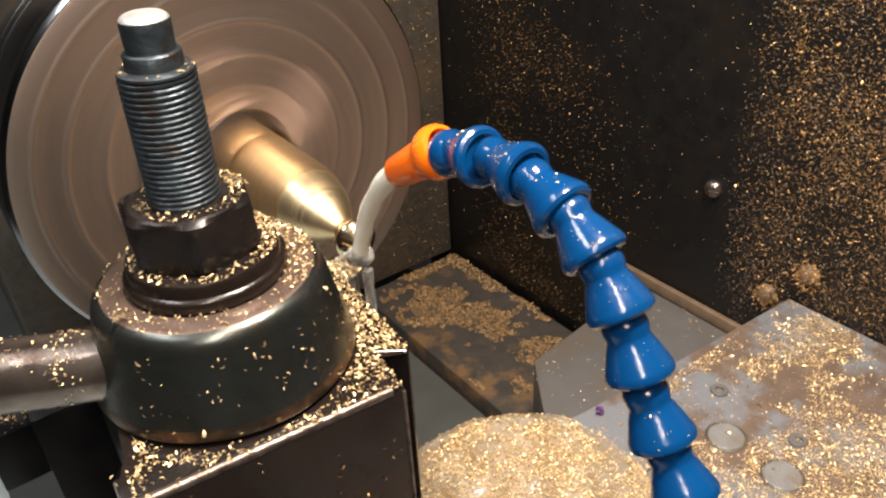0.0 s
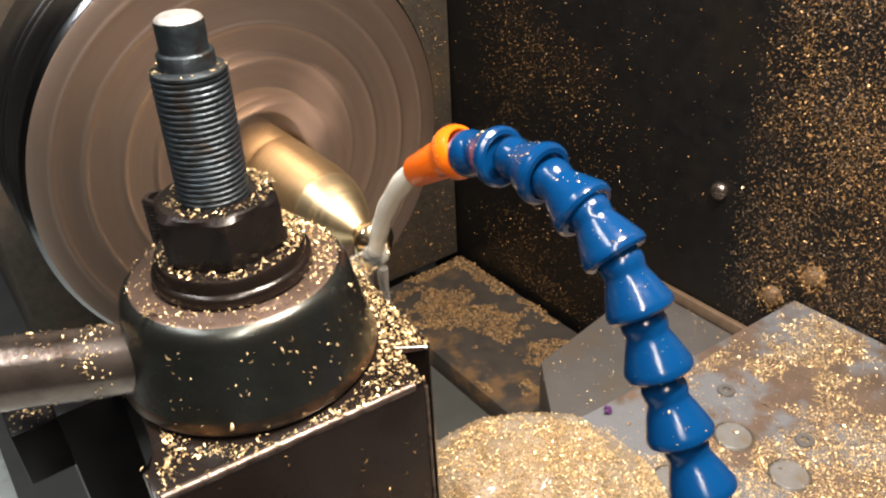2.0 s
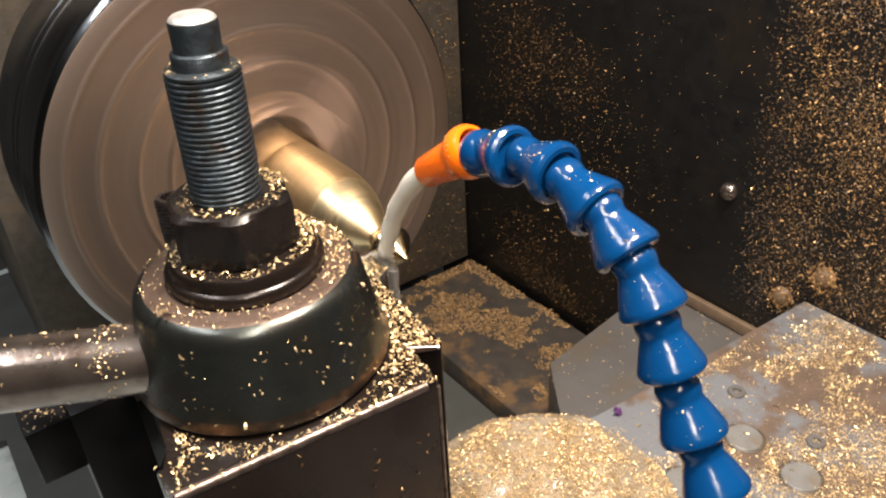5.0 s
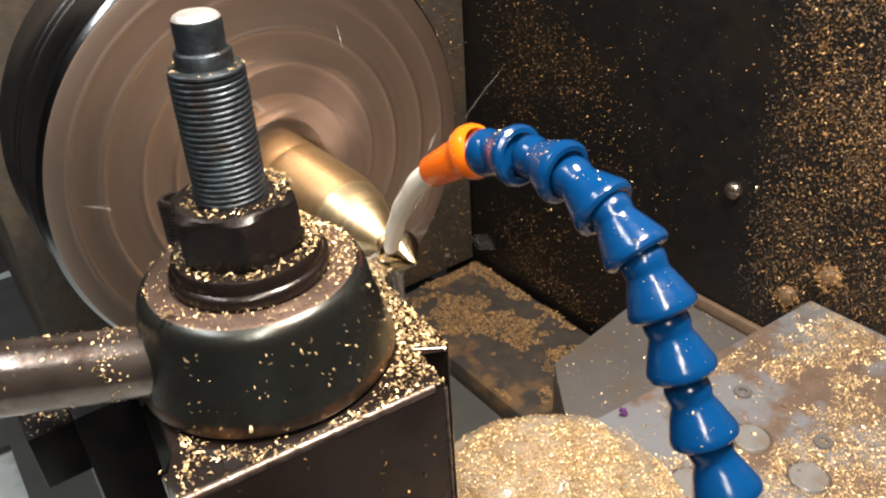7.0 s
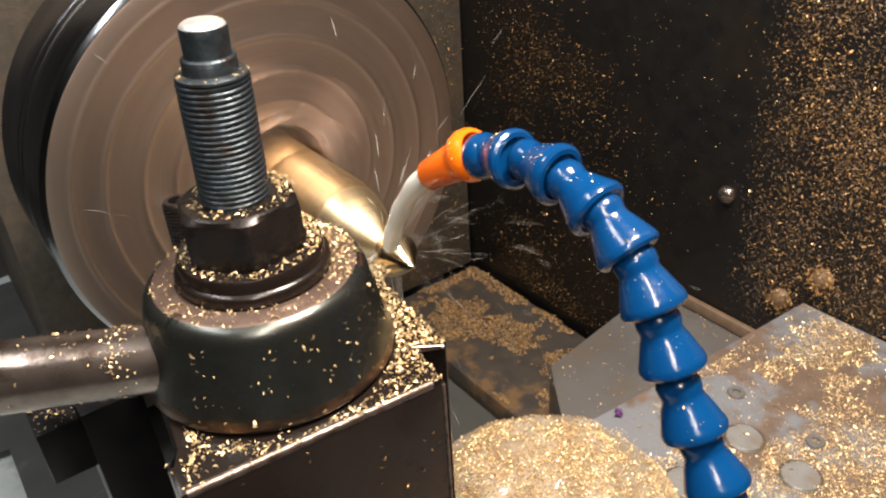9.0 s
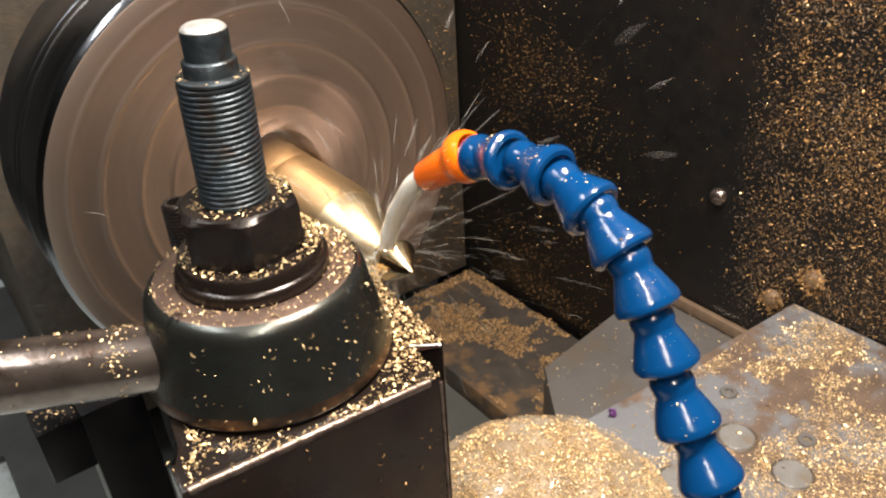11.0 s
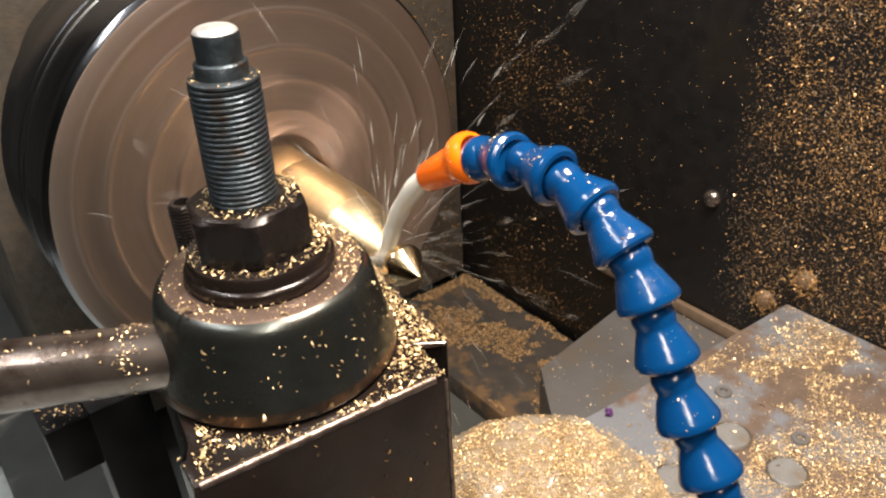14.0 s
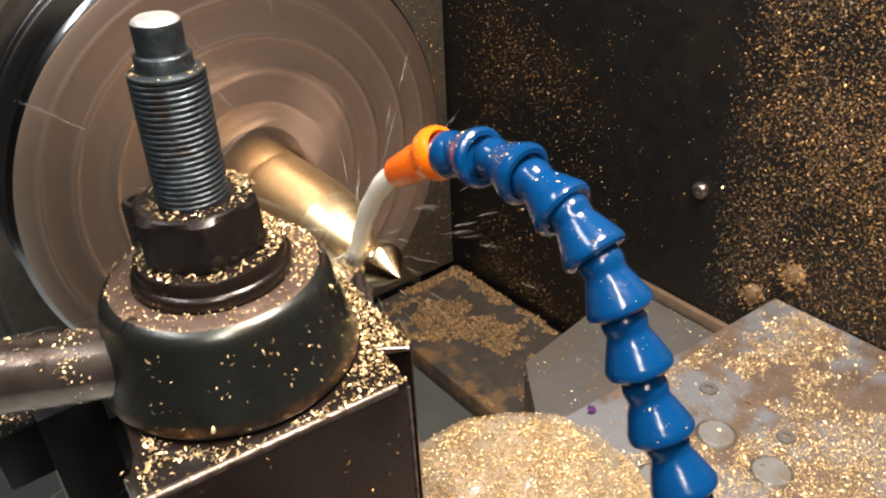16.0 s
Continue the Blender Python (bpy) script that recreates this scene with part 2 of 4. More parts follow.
def revolve(bm, profile, segments=64):
    """A solid of revolution round z from (radius, z) pairs; a radius of 0 closes the end."""
    rings = []
    for r, z in profile:
        if r <= 1e-6:
            rings.append([bm.verts.new((0, 0, z))])
        else:
            rings.append([bm.verts.new((r * math.cos(2 * math.pi * i / segments), r * math.sin(2 * math.pi * i / segments), z)) for i in range(segments)])
    for a, b in zip(rings, rings[1:]):
        for i in range(segments):
            j = (i + 1) % segments
            if len(a) == 1 and len(b) == 1:
                continue
            if len(a) == 1:
                bm.faces.new((a[0], b[j], b[i]))
            elif len(b) == 1:
                bm.faces.new((a[i], a[j], b[0]))
            else:
                bm.faces.new((a[i], a[j], b[j], b[i]))
    bmesh.ops.recalc_face_normals(bm, faces=bm.faces)
    return bm


def thread(bm, radius, depth, pitch, z0, z1, segments=48):
    """A threaded rod: a helical V groove on a cylinder, capped."""
    turns = (z1 - z0) / pitch
    steps = int(turns * segments)
    shape = [(0.0, 0.0), (0.42, 0.0), (0.68, 1.0), (0.76, 1.0)]
    rows = []
    for i in range(steps + segments + 1):
        a = 2 * math.pi * i / segments
        row = []
        for f, d in shape:
            z = z0 + pitch * (i / segments - 1 + f)
            zc = min(max(z, z0), z1)
            r = radius - depth * d
            row.append(bm.verts.new((r * math.cos(a), r * math.sin(a), zc)))
        rows.append(row)
    for a, b in zip(rows, rows[1:]):
        for k in range(3):
            bm.faces.new((a[k], b[k], b[k + 1], a[k + 1]))
    for i in range(len(rows) - segments):
        a, b = rows[i], rows[i + 1] if i + 1 < len(rows) else None
        c, d = rows[i + segments], rows[i + segments + 1] if i + segments + 1 < len(rows) else None
        if b and d:
            bm.faces.new((a[3], b[3], d[0], c[0]))
    return bm


def tube(bm, points, radii, segments=20, caps=True):
    """A round bar along a smooth run of points."""
    pts = [Vector(p) for p in points]
    rings, side = [], None
    for i, p in enumerate(pts):
        d = (pts[min(i + 1, len(pts) - 1)] - pts[max(i - 1, 0)]).normalized()
        side = (Vector((0, 0, 1)).cross(d) if side is None else side - d * side.dot(d))
        if side.length < 1e-4:
            side = Vector((1, 0, 0))
        side.normalize()
        up = d.cross(side)
        rings.append([bm.verts.new(p + (side * math.cos(2 * math.pi * k / segments) + up * math.sin(2 * math.pi * k / segments)) * radii[i]) for k in range(segments)])
    for a, b in zip(rings, rings[1:]):
        for k in range(segments):
            j = (k + 1) % segments
            bm.faces.new((a[k], a[j], b[j], b[k]))
    if caps:
        bm.faces.new(rings[0][::-1])
        bm.faces.new(rings[-1])
    return bm


def aim(at, d):
    """A pose at a place whose local z points along d."""
    return Matrix.Translation(at) @ Vector(d).to_track_quat("Z", "Y").to_matrix().to_4x4()


rng = np.random.default_rng(7)


def flakes(name, places, normals, size, mat, label, category="chips", lift=0.0004, flat=0.45, kind="stuff"):
    """Loose curled metal flakes lying on a surface, joined into one mesh."""
    places, normals = np.asarray(places, float), np.asarray(normals, float)
    k = len(places)
    nrm = normals + rng.normal(0, flat, (k, 3))
    nrm /= np.linalg.norm(nrm, axis=1)[:, None]
    a = np.cross(nrm, rng.normal(0, 1, (k, 3)))
    a /= np.linalg.norm(a, axis=1)[:, None]
    b = np.cross(nrm, a)
    ln = size * rng.lognormal(0, 0.38, k)[:, None]
    wd = ln * rng.uniform(0.18, 0.5, k)[:, None]
    curl = ln * rng.uniform(0.08, 0.5, k)[:, None]
    bow = ln * rng.uniform(-0.25, 0.25, k)[:, None]
    base = places + normals * (lift + rng.uniform(0, 0.25, k)[:, None] * ln)
    twist = rng.uniform(-0.7, 0.7, k)[:, None]
    verts = np.empty((k, 8, 3))
    for i, (s, c, w) in enumerate(((-0.5, 0.0, 0.5), (-0.18, 0.8, 1.0), (0.18, 0.8, 0.9), (0.5, 0.0, 0.35))):
        centre = base + a * s * ln + nrm * c * curl + b * c * bow
        across = b + nrm * twist * s * 2
        verts[:, 2 * i] = centre - across * wd * w / 2
        verts[:, 2 * i + 1] = centre + across * wd * w / 2
    idx = np.arange(k)[:, None] * 8
    faces = np.concatenate([idx + [0, 2, 3, 1], idx + [2, 4, 5, 3], idx + [4, 6, 7, 5]])
    me = bpy.data.meshes.new(name)
    me.from_pydata(verts.reshape(-1, 3).tolist(), [], faces.tolist())
    me.materials.append(mat)
    ob = new(name, me)
    return tagged(ob, label, category, kind=kind)


# ---- the setting ----
AX, AZ = 0.1355, -0.1757         # the spindle's line: x and z
WALL, TOP = 0.45, -0.332         # the rear guard's face, the table's top
POST = (0.051, 0.19)             # the tool post's middle


def structure(name, bm, mat, label, category, smooth=35.0):
    ob = part(name, bm, mat, None, label, smooth)
    return tagged(ob, label, category, kind="structure")


bm = bmesh.new()
box(bm, (WALL, -1.2, -0.70), (WALL + 0.02, 0.67, 0.55), 0.001)
structure("rear_guard", bm, GUARD, "oily black sheet-metal splash guard dusted with brass chips", "splash guard")

bm = bmesh.new()
box(bm, (0.015, 0.625, -0.482), (WALL - 0.0008, 1.1, 0.35), 0.001)
headstock = structure("headstock", bm, HEADSTOCK, "grimy brown painted headstock face behind the chuck", "headstock")

bm = bmesh.new()
prism(bm, [(-0.047, 0.20), (0.1175, 0.20), (0.1175, 1.08), (-0.45, 1.08), (-0.45, 0.74), (-0.047, 0.74)], -0.5545, -0.546, 0.002)
bed_cover = structure("bed_cover", bm, COVER, "flat grey-green painted cover plate below the spindle, shade put into its colour", "machine cover")

bm = bmesh.new()
box(bm, (-0.75, -1.2, -0.58), (WALL - 0.002, 1.1, -0.555))
structure("chip_tray", bm, PALE, "pale grey-green painted chip tray under the lathe", "chip tray")

bm = bmesh.new()
prism(bm, [(0.320, 0.20), (WALL - 0.003, 0.20), (WALL - 0.003, 0.616), (0.320, 0.616)], -0.55, -0.481, 0.004)
rear_bed_way = structure("rear_bed_way", bm, TAN, "dark steel bed rail caked with tan chip dust", "bed rail")

# shade on the pale web is put into its colour through COVER
bm = bmesh.new()
box(bm, (0.118, 0.262, -0.553), (0.318, 0.583, -0.497), 0.004)
front_bed_way = structure("front_bed_way", bm, COVER, "grey-green painted web of the bed between the ways, shade put into its colour", "bed rail")

bm = bmesh.new()
prism(bm, [(0.250, -0.3), (WALL - 0.003, -0.3), (WALL - 0.003, 0.352), (0.3096, 0.3325), (0.2835, 0.295), (0.250, 0.247)], -0.45, -0.385, 0.002)
structure("saddle_plate", bm, PLATE, "scuffed grey steel plate beside the table", "steel plate")

bm = bmesh.new()
prism(bm, [(0.105, -0.6), (WALL - 0.001, -0.6), (WALL - 0.001, 0.2219), (0.314, 0.2290), (0.2535, 0.2325), (0.215, 0.245), (0.105, 0.252)], -0.384, TOP, 0.0012)
structure("table", bm, TABLE, "wet grey machine table littered with brass chips", "machine table")

bm = bmesh.new()
box(bm, (WALL - 0.006, 0.226, -0.384), (WALL - 0.0005, 0.40, -0.374), 0.0012)
structure("guard_ledge", bm, LEDGE, "thin dusty metal ledge along the foot of the guard", "trim")

bm = bmesh.new()
box(bm, (-0.02, -0.2, -0.47), (0.103, 0.24, -0.30), 0.004)
structure("compound_slide", bm, BLACK_STEEL, "dark steel slide that carries the tool post", "machine slide")

# the room round the machine
for nm, lo, hi in (("floor", (-4, -4, -1.40), (4, 4, -1.30)), ("ceiling", (-4, -4, 1.60), (4, 4, 1.70)), ("wall_north", (-4, 3.9, -1.3), (4, 4, 1.6)),
                   ("wall_south", (-4, -4, -1.3), (4, -3.9, 1.6)), ("wall_east", (3.9, -3.9, -1.3), (4, 3.9, 1.6)), ("wall_west", (-4, -3.9, -1.3), (-3.9, 3.9, 1.6))):
    bm = bmesh.new()
    box(bm, lo, hi)
    structure(nm, bm, CONCRETE if nm == "floor" else ROOM, "plain grey workshop " + nm.split("_")[0], nm.split("_")[0])


# ---- chuck and work, which spin ----
def build_chuck():
    ob = thing("lathe_chuck", pose(AX, 0.372, AZ, 90), "large steel three-jaw chuck spinning fast", "chuck")
    bm = bmesh.new()
    face = [(0.0246, -0.05), (0.0246, -0.004), (0.0269, -0.0004), (0.030, 0.0)]
    for r in (0.0400, 0.0560, 0.0720, 0.0900, 0.1045):
        # low rounded ridges that catch the lamp
        face += [(r - 0.0024, 0.0), (r - 0.0013, 0.0001), (r - 0.0005, 0.00032), (r + 0.0005, 0.00032), (r + 0.0013, 0.0001), (r + 0.0024, 0.0)]
    revolve(bm, face + [(0.1142, 0.0), (0.1148, -0.0002)], 128)
    part("face", bm, CHUCK_FACE, ob, "turned steel chuck face")
    bm = bmesh.new()
    revolve(bm, [(0.1148, -0.0002), (0.1153, -0.0006), (0.1166, -0.0024), (0.1170, -0.0032)], 128)
    part("chamfer", bm, CHAMFER, ob, "bright bevelled edge of the chuck")
    bm = bmesh.new()
    revolve(bm, [(0.1170, -0.0032), (0.1172, -0.0050), (0.1172, -0.0345), (0.1164, -0.0352), (0.1160, -0.0362), (0.1162, -0.0372), (0.1172, -0.0378), (0.1172, -0.0440), (0.1166, -0.0446),
                 (0.1166, -0.0462), (0.1172, -0.0468), (0.1172, -0.0850), (0.1164, -0.0868), (0.110, -0.0875), (0.08, -0.090), (0.08, -0.23), (0.0, -0.23)], 128)
    part("body", bm, CHUCK_SIDE, ob, "bright turned steel chuck rim")
    for k in range(3):
        bm = bmesh.new()
        box(bm, (0.0198, -0.011, -0.002), (0.038, 0.011, 0.024), 0.0015)
        box(bm, (0.0375, -0.011, -0.002), (0.058, 0.011, 0.013), 0.0015)
        part("jaw", bm, CHUCK_FACE, ob, "stepped steel jaw", at=pose(0, 0, 0, 0, 0, 120 * k))
    return ob


def build_work():
    ob = thing("brass_workpiece", pose(AX, 0.246, AZ, 90), "spinning brass bar turned to a pointed end", "workpiece")
    back = [(0.0, 0.0), (0.0006, 0.0007), (0.0094, 0.0118), (0.0098, 0.0126), (0.0098, 0.0138), (0.0090, 0.0164), (0.0066, 0.0188), (0.0049, 0.0208), (0.0047, 0.0238),
            (0.0058, 0.0258), (0.0084, 0.0300), (0.0110, 0.0345), (0.0132, 0.0390), (0.0152, 0.0435), (0.0168, 0.0480), (0.0180, 0.0530), (0.0188, 0.0580), (0.0193, 0.0635), (0.0195, 0.0700), (0.0195, 0.20)]
    bm = bmesh.new()
    revolve(bm, [(r, -d) for r, d in back[:9]], 64)
    part("pointed_end", bm, POINT_BRASS, ob, "bright conical brass point")
    bm = bmesh.new()
    revolve(bm, [(r, -d) for r, d in back[8:16]], 64)
    part("shoulder", bm, BRASS, ob, "freshly turned bright tapered shoulder")
    bm = bmesh.new()
    revolve(bm, [(r, -d) for r, d in back[15:]], 64)
    part("bar", bm, DULL_BRASS, ob, "round brass bar, duller where it is not yet cut")
    return ob


chuck, work = build_chuck(), build_work()


# ---- tool post ----
def build_tool_post():
    ob = thing("tool_post", pose(POST[0], POST[1], 0, 0, 0, -5), "dark square quick-change tool post covered in brass chips", "tool post")
    hx, hy = 0.040, 0.043
    CAP_AT = (0.0010, -0.0006)
    plan = [(-hx, -hy), (0.0360, -hy), (0.0380, -hy + 0.0012), (0.0386, -0.0275), (0.0352, -0.0236), (0.0460, -0.0300), (0.0478, -0.0274),
            (0.0478, hy - 0.020), (hx - 0.006, hy - 0.014), (hx, hy - 0.008), (hx, hy), (-0.014, hy), (-hx + 0.006, 0.018), (-hx + 0.006, -hy + 0.016), (-hx, -hy + 0.012)]
    bm = bmesh.new()
    prism(bm, plan, -0.30, -0.1483, 0.0018)
    part("block", bm, BROWN_STEEL, ob, "oily dark brown steel block")
    # highlight on the worn front bevel, put in as a strip of paler steel
    bm = bmesh.new()
    run = [(-hx + 0.002 + (2 * hx - 0.008) * i / 40, -hy + 0.0013 + 0.00003 * math.sin(i * 1.7), -0.1496 + 0.00003 * math.sin(i * 2.3)) for i in range(41)]
    tube(bm, run, [0.0015 + 0.00004 * math.sin(i * 1.1) * math.sin(i * 0.37) for i in range(41)], 14)
    part("front_edge_highlight", bm, PALE_EDGE, ob, "worn front edge, its highlight put in as paler steel")
    bm = bmesh.new()
    tube(bm, [(0.0376, -hy + 0.0007, -0.151), (0.0376, -hy + 0.0007, -0.20), (0.0376, -hy + 0.0007, -0.25), (0.0376, -hy + 0.0007, -0.298)], [0.0006] * 4, 10)
    part("corner_edge", bm, PALE_EDGE, ob, "thin strip of paler steel along the upright corner")
    # lit edge of the notch: its highlight is added as a bright strip
    bm = bmesh.new()
    tube(bm, [(0.0372, -0.0246, -0.1488), (0.0400, -0.0263, -0.1488), (0.0430, -0.0281, -0.1488), (0.0458, -0.0297, -0.1488)], [0.0007] * 4, 10)
    part("lip_edge", bm, BRIGHT_STEEL, ob, "lip of the dovetail, its highlight put in as bright steel")
    bm = bmesh.new()
    revolve(bm, [(0.0374, -0.1432), (0.0352, -0.1340), (0.0335, -0.1262), (0.0328, -0.1226), (0.0322, -0.1206), (0.0313, -0.1191), (0.0303, -0.1182), (0.0294, -0.1177)], 96)
    cap = part("clamp_cap", bm, CAP_STEEL, ob, "round worn gunmetal clamp cap", at=pose(*CAP_AT, 0))
    bm = bmesh.new()
    revolve(bm, [(0.0, -0.1482), (0.0352, -0.1482), (0.0354, -0.1476), (0.0372, -0.1473), (0.0380, -0.1466), (0.0382, -0.1458), (0.0374, -0.1432)], 96)
    part("foot_bevel", bm, FOOT_STEEL, cap, "browned bevel round the foot of the cap")
    bm = bmesh.new()
    revolve(bm, [(0.0294, -0.1177), (0.0284, -0.1173), (0.0228, -0.1174), (0.0224, -0.1183), (0.0, -0.1183)], 96)
    part("rim", bm, RIM_STEEL, cap, "browned top worn to bare steel")
    bm = bmesh.new()
    revolve(bm, [(0.0, -0.1182), (0.0220, -0.1182), (0.0224, -0.1170), (0.0224, -0.1146), (0.0219, -0.1138), (0.0211, -0.1134), (0.0209, -0.1128), (0.0209, -0.1105), (0.0204, -0.1097), (0.0196, -0.1095), (0.0, -0.1095)], 72)
    part("washer", bm, BROWN_STEEL, ob, "dark browned steel washer", at=pose(*CAP_AT, 0))
    # nut with chamfered corners
    bm = bmesh.new()
    cut = []
    for i in range(72):
        a = 2 * math.pi * i / 72
        k = (a + math.pi / 6) % (math.pi / 3) - math.pi / 6
        cut.append((a, 0.0157 / math.cos(k)))
    turn = radians(-70)
    levels = [(-0.1094, 0.0162), (-0.1088, 0.0170), (-0.1070, 0.0185), (-0.0972, 0.0185), (-0.0955, 0.0172), (-0.0944, 0.0156), (-0.0940, 0.0148)]
    rings = [[bm.verts.new((min(r, lim) * math.cos(a + turn), min(r, lim) * math.sin(a + turn), z)) for a, r in cut] for z, lim in levels]
    for p, q in zip(rings, rings[1:]):
        for i in range(72):
            j = (i + 1) % 72
            bm.faces.new((p[i], p[j], q[j], q[i]))
    bm.faces.new(rings[0][::-1])
    inner = [bm.verts.new((0.0092 * math.cos(a + turn), 0.0092 * math.sin(a + turn), -0.0945)) for a, r in cut]
    for i in range(72):
        j = (i + 1) % 72
        bm.faces.new((rings[-1][i], rings[-1][j], inner[j], inner[i]))
    part("nut", bm, BLACK_STEEL, ob, "black hexagon nut with a browned rim", smooth=20.0)
    bm = bmesh.new()
    thread(bm, 0.0095, 0.0004, 0.00155, -0.0965, -0.0605)
    revolve(bm, [(0.0086, -0.0990), (0.0086, -0.0600), (0.0072, -0.0592), (0.0, -0.0592)], 48)
    stud = part("stud", bm, STUD_STEEL, ob, "threaded blued steel stud", at=pose(0, 0, -0.0965) @ pose(0, 0, 0, 0.6, 0.8) @ pose(0, 0, 0.0965))
    bm = bmesh.new()
    revolve(bm, [(0.0, -0.0600), (0.0088, -0.0604), (0.0094, -0.0600), (0.0093, -0.0593), (0.0086, -0.0588), (0.0071, -0.0587), (0.0070, -0.0584), (0.0070, -0.0553), (0.0068, -0.0550), (0.0061, -0.0547), (0.0059, -0.0540), (0.0060, -0.0500), (0.0060, -0.0480), (0.0058, -0.0474), (0.0, -0.0474)], 48)
    part("stud_end", bm, STUD_STEEL, stud, "worn rounded stud end")
    bm = bmesh.new()
    revolve(bm, [(0.0058, -0.0474), (0.0057, -0.0472), (0.0053, -0.0467), (0.0045, -0.0462), (0.0032, -0.0459), (0.0, -0.0457)], 48)
    part("worn_tip", bm, WORN_TIP, stud, "bright hammered stud tip")
    # lever
    bm = bmesh.new()
    tube(bm, [(0.0, 0, 0), (0.045, 0, 0), (0.10, 0, 0), (0.17, 0, 0)], [0.0100, 0.0104, 0.0109, 0.0112], 40)
    inward = ob.matrix_basis.inverted()
    part("lever", bm, LEVER_STEEL, ob, "round worn steel clamping lever", at=inward @ pose(0.0308, 0.1870, -0.1368, 0, 0, 151.0))
    # key on the free dovetail
    bm = bmesh.new()
    box(bm, (-0.0168, 0.2192, -0.1858), (-0.0030, 0.2550, -0.1650), 0.0006)
    part("dovetail_key", bm, MATT_BLACK, ob, "black oxide steel key", at=inward)
    bm = bmesh.new()
    box(bm, (-0.0034, 0.2165, -0.30), (0.0160, 0.2380, -0.1625), 0.0006)
    part("dovetail_slide", bm, MATT_BLACK, ob, "black oxide steel dovetail slide", at=inward)
    return ob


post = build_tool_post()


def build_tool_holder():
    ob = thing("tool_holder", pose(0, 0, 0), "black tool holder with a chip-covered cutting tool", "tool holder")
    bm = bmesh.new()
    box(bm, (0.038, 0.236, -0.215), (0.098, 0.262, -0.152), 0.001)
    part("holder_block", bm, BLACK_STEEL, ob)
    bm = bmesh.new()
    thread(bm, 0.0052, 0.0007, 0.0013, -0.152, -0.116, 32)
    revolve(bm, [(0.0047, -0.155), (0.0047, -0.1155), (0.0042, -0.1148), (0.0029, -0.1148), (0.0029, -0.119), (0.0, -0.119)], 30)
    part("height_screw", bm, BLACK_STEEL, ob, "black socket-head height screw", at=pose(0.0485, 0.2420, 0))
    bm = bmesh.new()
    prism(bm, [(0.095, 0.238), (0.122, 0.238), (0.1275, 0.2455), (0.122, 0.256), (0.095, 0.256)], -0.195, -0.1765, 0.0006)
    part("cutting_tool", bm, BRIGHT_STEEL, ob, "steel cutting tool with a ground nose")
    return ob


holder = build_tool_holder()


# ---- coolant hose ----
HOSE = [(0.137, 0.1953, -0.1109), (0.137, 0.1769, -0.1056), (0.137, 0.1572, -0.1032), (0.137, 0.1403, -0.1069), (0.137, 0.1269, -0.1142), (0.137, 0.1154, -0.1266),
        (0.137, 0.1063, -0.1424), (0.137, 0.0965, -0.1601), (0.137, 0.0866, -0.1745), (0.137, 0.0760, -0.1900), (0.137, 0.0660, -0.2060)]


def build_hose():
    ob = thing("coolant_hose", pose(0, 0, 0), "blue segmented coolant hose with an orange nozzle", "coolant hose")
    pts = [Vector(p) for p in HOSE]
    for i in range(1, len(pts)):
        d = (pts[min(i + 1, len(pts) - 1)] - pts[i - 1]).normalized()
        # the wide skirt faces away from the nozzle, the ball end sits in the next skirt
        bm = bmesh.new()
        revolve(bm, [(0.0, -0.0128), (0.0050, -0.0128), (0.0060, -0.0120), (0.0066, -0.0100), (0.0066, -0.0082), (0.0062, -0.0068), (0.0063, -0.0056), (0.0074, -0.0030), (0.0087, 0.0005), (0.0096, 0.0028), (0.0099, 0.0040),
                     (0.0097, 0.0052), (0.0088, 0.0061), (0.0074, 0.0063), (0.0066, 0.0050), (0.0, 0.0048)], 40)
        part("hose_segment", bm, BLUE, ob, at=aim(pts[i], d))
    d = (pts[0] - Vector((0.1305, 0.2180, -0.1262))).normalized()
    nozzle_at = pts[0]
    bm = bmesh.new()
    revolve(bm, [(0.0042, -0.0226), (0.0053, -0.0232), (0.0058, -0.0224), (0.0071, -0.0078), (0.0075, -0.0052), (0.0090, -0.0030), (0.0096, -0.0008), (0.0094, 0.0018), (0.0086, 0.0034), (0.0072, 0.0036), (0.0060, 0.0020), (0.0044, -0.018), (0.0042, -0.0226)], 44)
    part("nozzle", bm, ORANGE, ob, "orange tapered nozzle", at=aim(nozzle_at, d))
    bm = bmesh.new()
    bmesh.ops.create_uvsphere(bm, u_segments=32, v_segments=16, radius=0.0080)
    part("ball_joint", bm, BLUE, ob, at=aim(nozzle_at + (pts[1] - pts[0]) * 0.40, d))
    return ob


hose = build_hose()


# ---- coolant ----
def curve_points(ctrl, count):
    """Points along a smooth run through the given ones."""
    p = [Vector(ctrl[0]) * 2 - Vector(ctrl[1])] + [Vector(c) for c in ctrl] + [Vector(ctrl[-1]) * 2 - Vector(ctrl[-2])]
    out = []
    for i in range(count):
        s = i / (count - 1) * (len(ctrl) - 1)
        k = min(int(s), len(ctrl) - 2)
        f = s - k
        a, b, c, d = p[k:k + 4]
        out.append(0.5 * (2 * b + (c - a) * f + (2 * a - 5 * b + 4 * c - d) * f * f + (3 * b - a - 3 * c + d) * f ** 3))
    return out


bm = bmesh.new()
stream_pts = curve_points([(0.1320, 0.2060, -0.1190), (0.1306, 0.2160, -0.1251), (0.1302, 0.2266, -0.1365), (0.1308, 0.2363, -0.1493), (0.1314, 0.2435, -0.1616), (0.1320, 0.2491, -0.1735)], 30)
tube(bm, stream_pts, [0.0042 + 0.0002 * math.sin(i * 0.9) - 0.00002 * i for i in range(30)], 20)
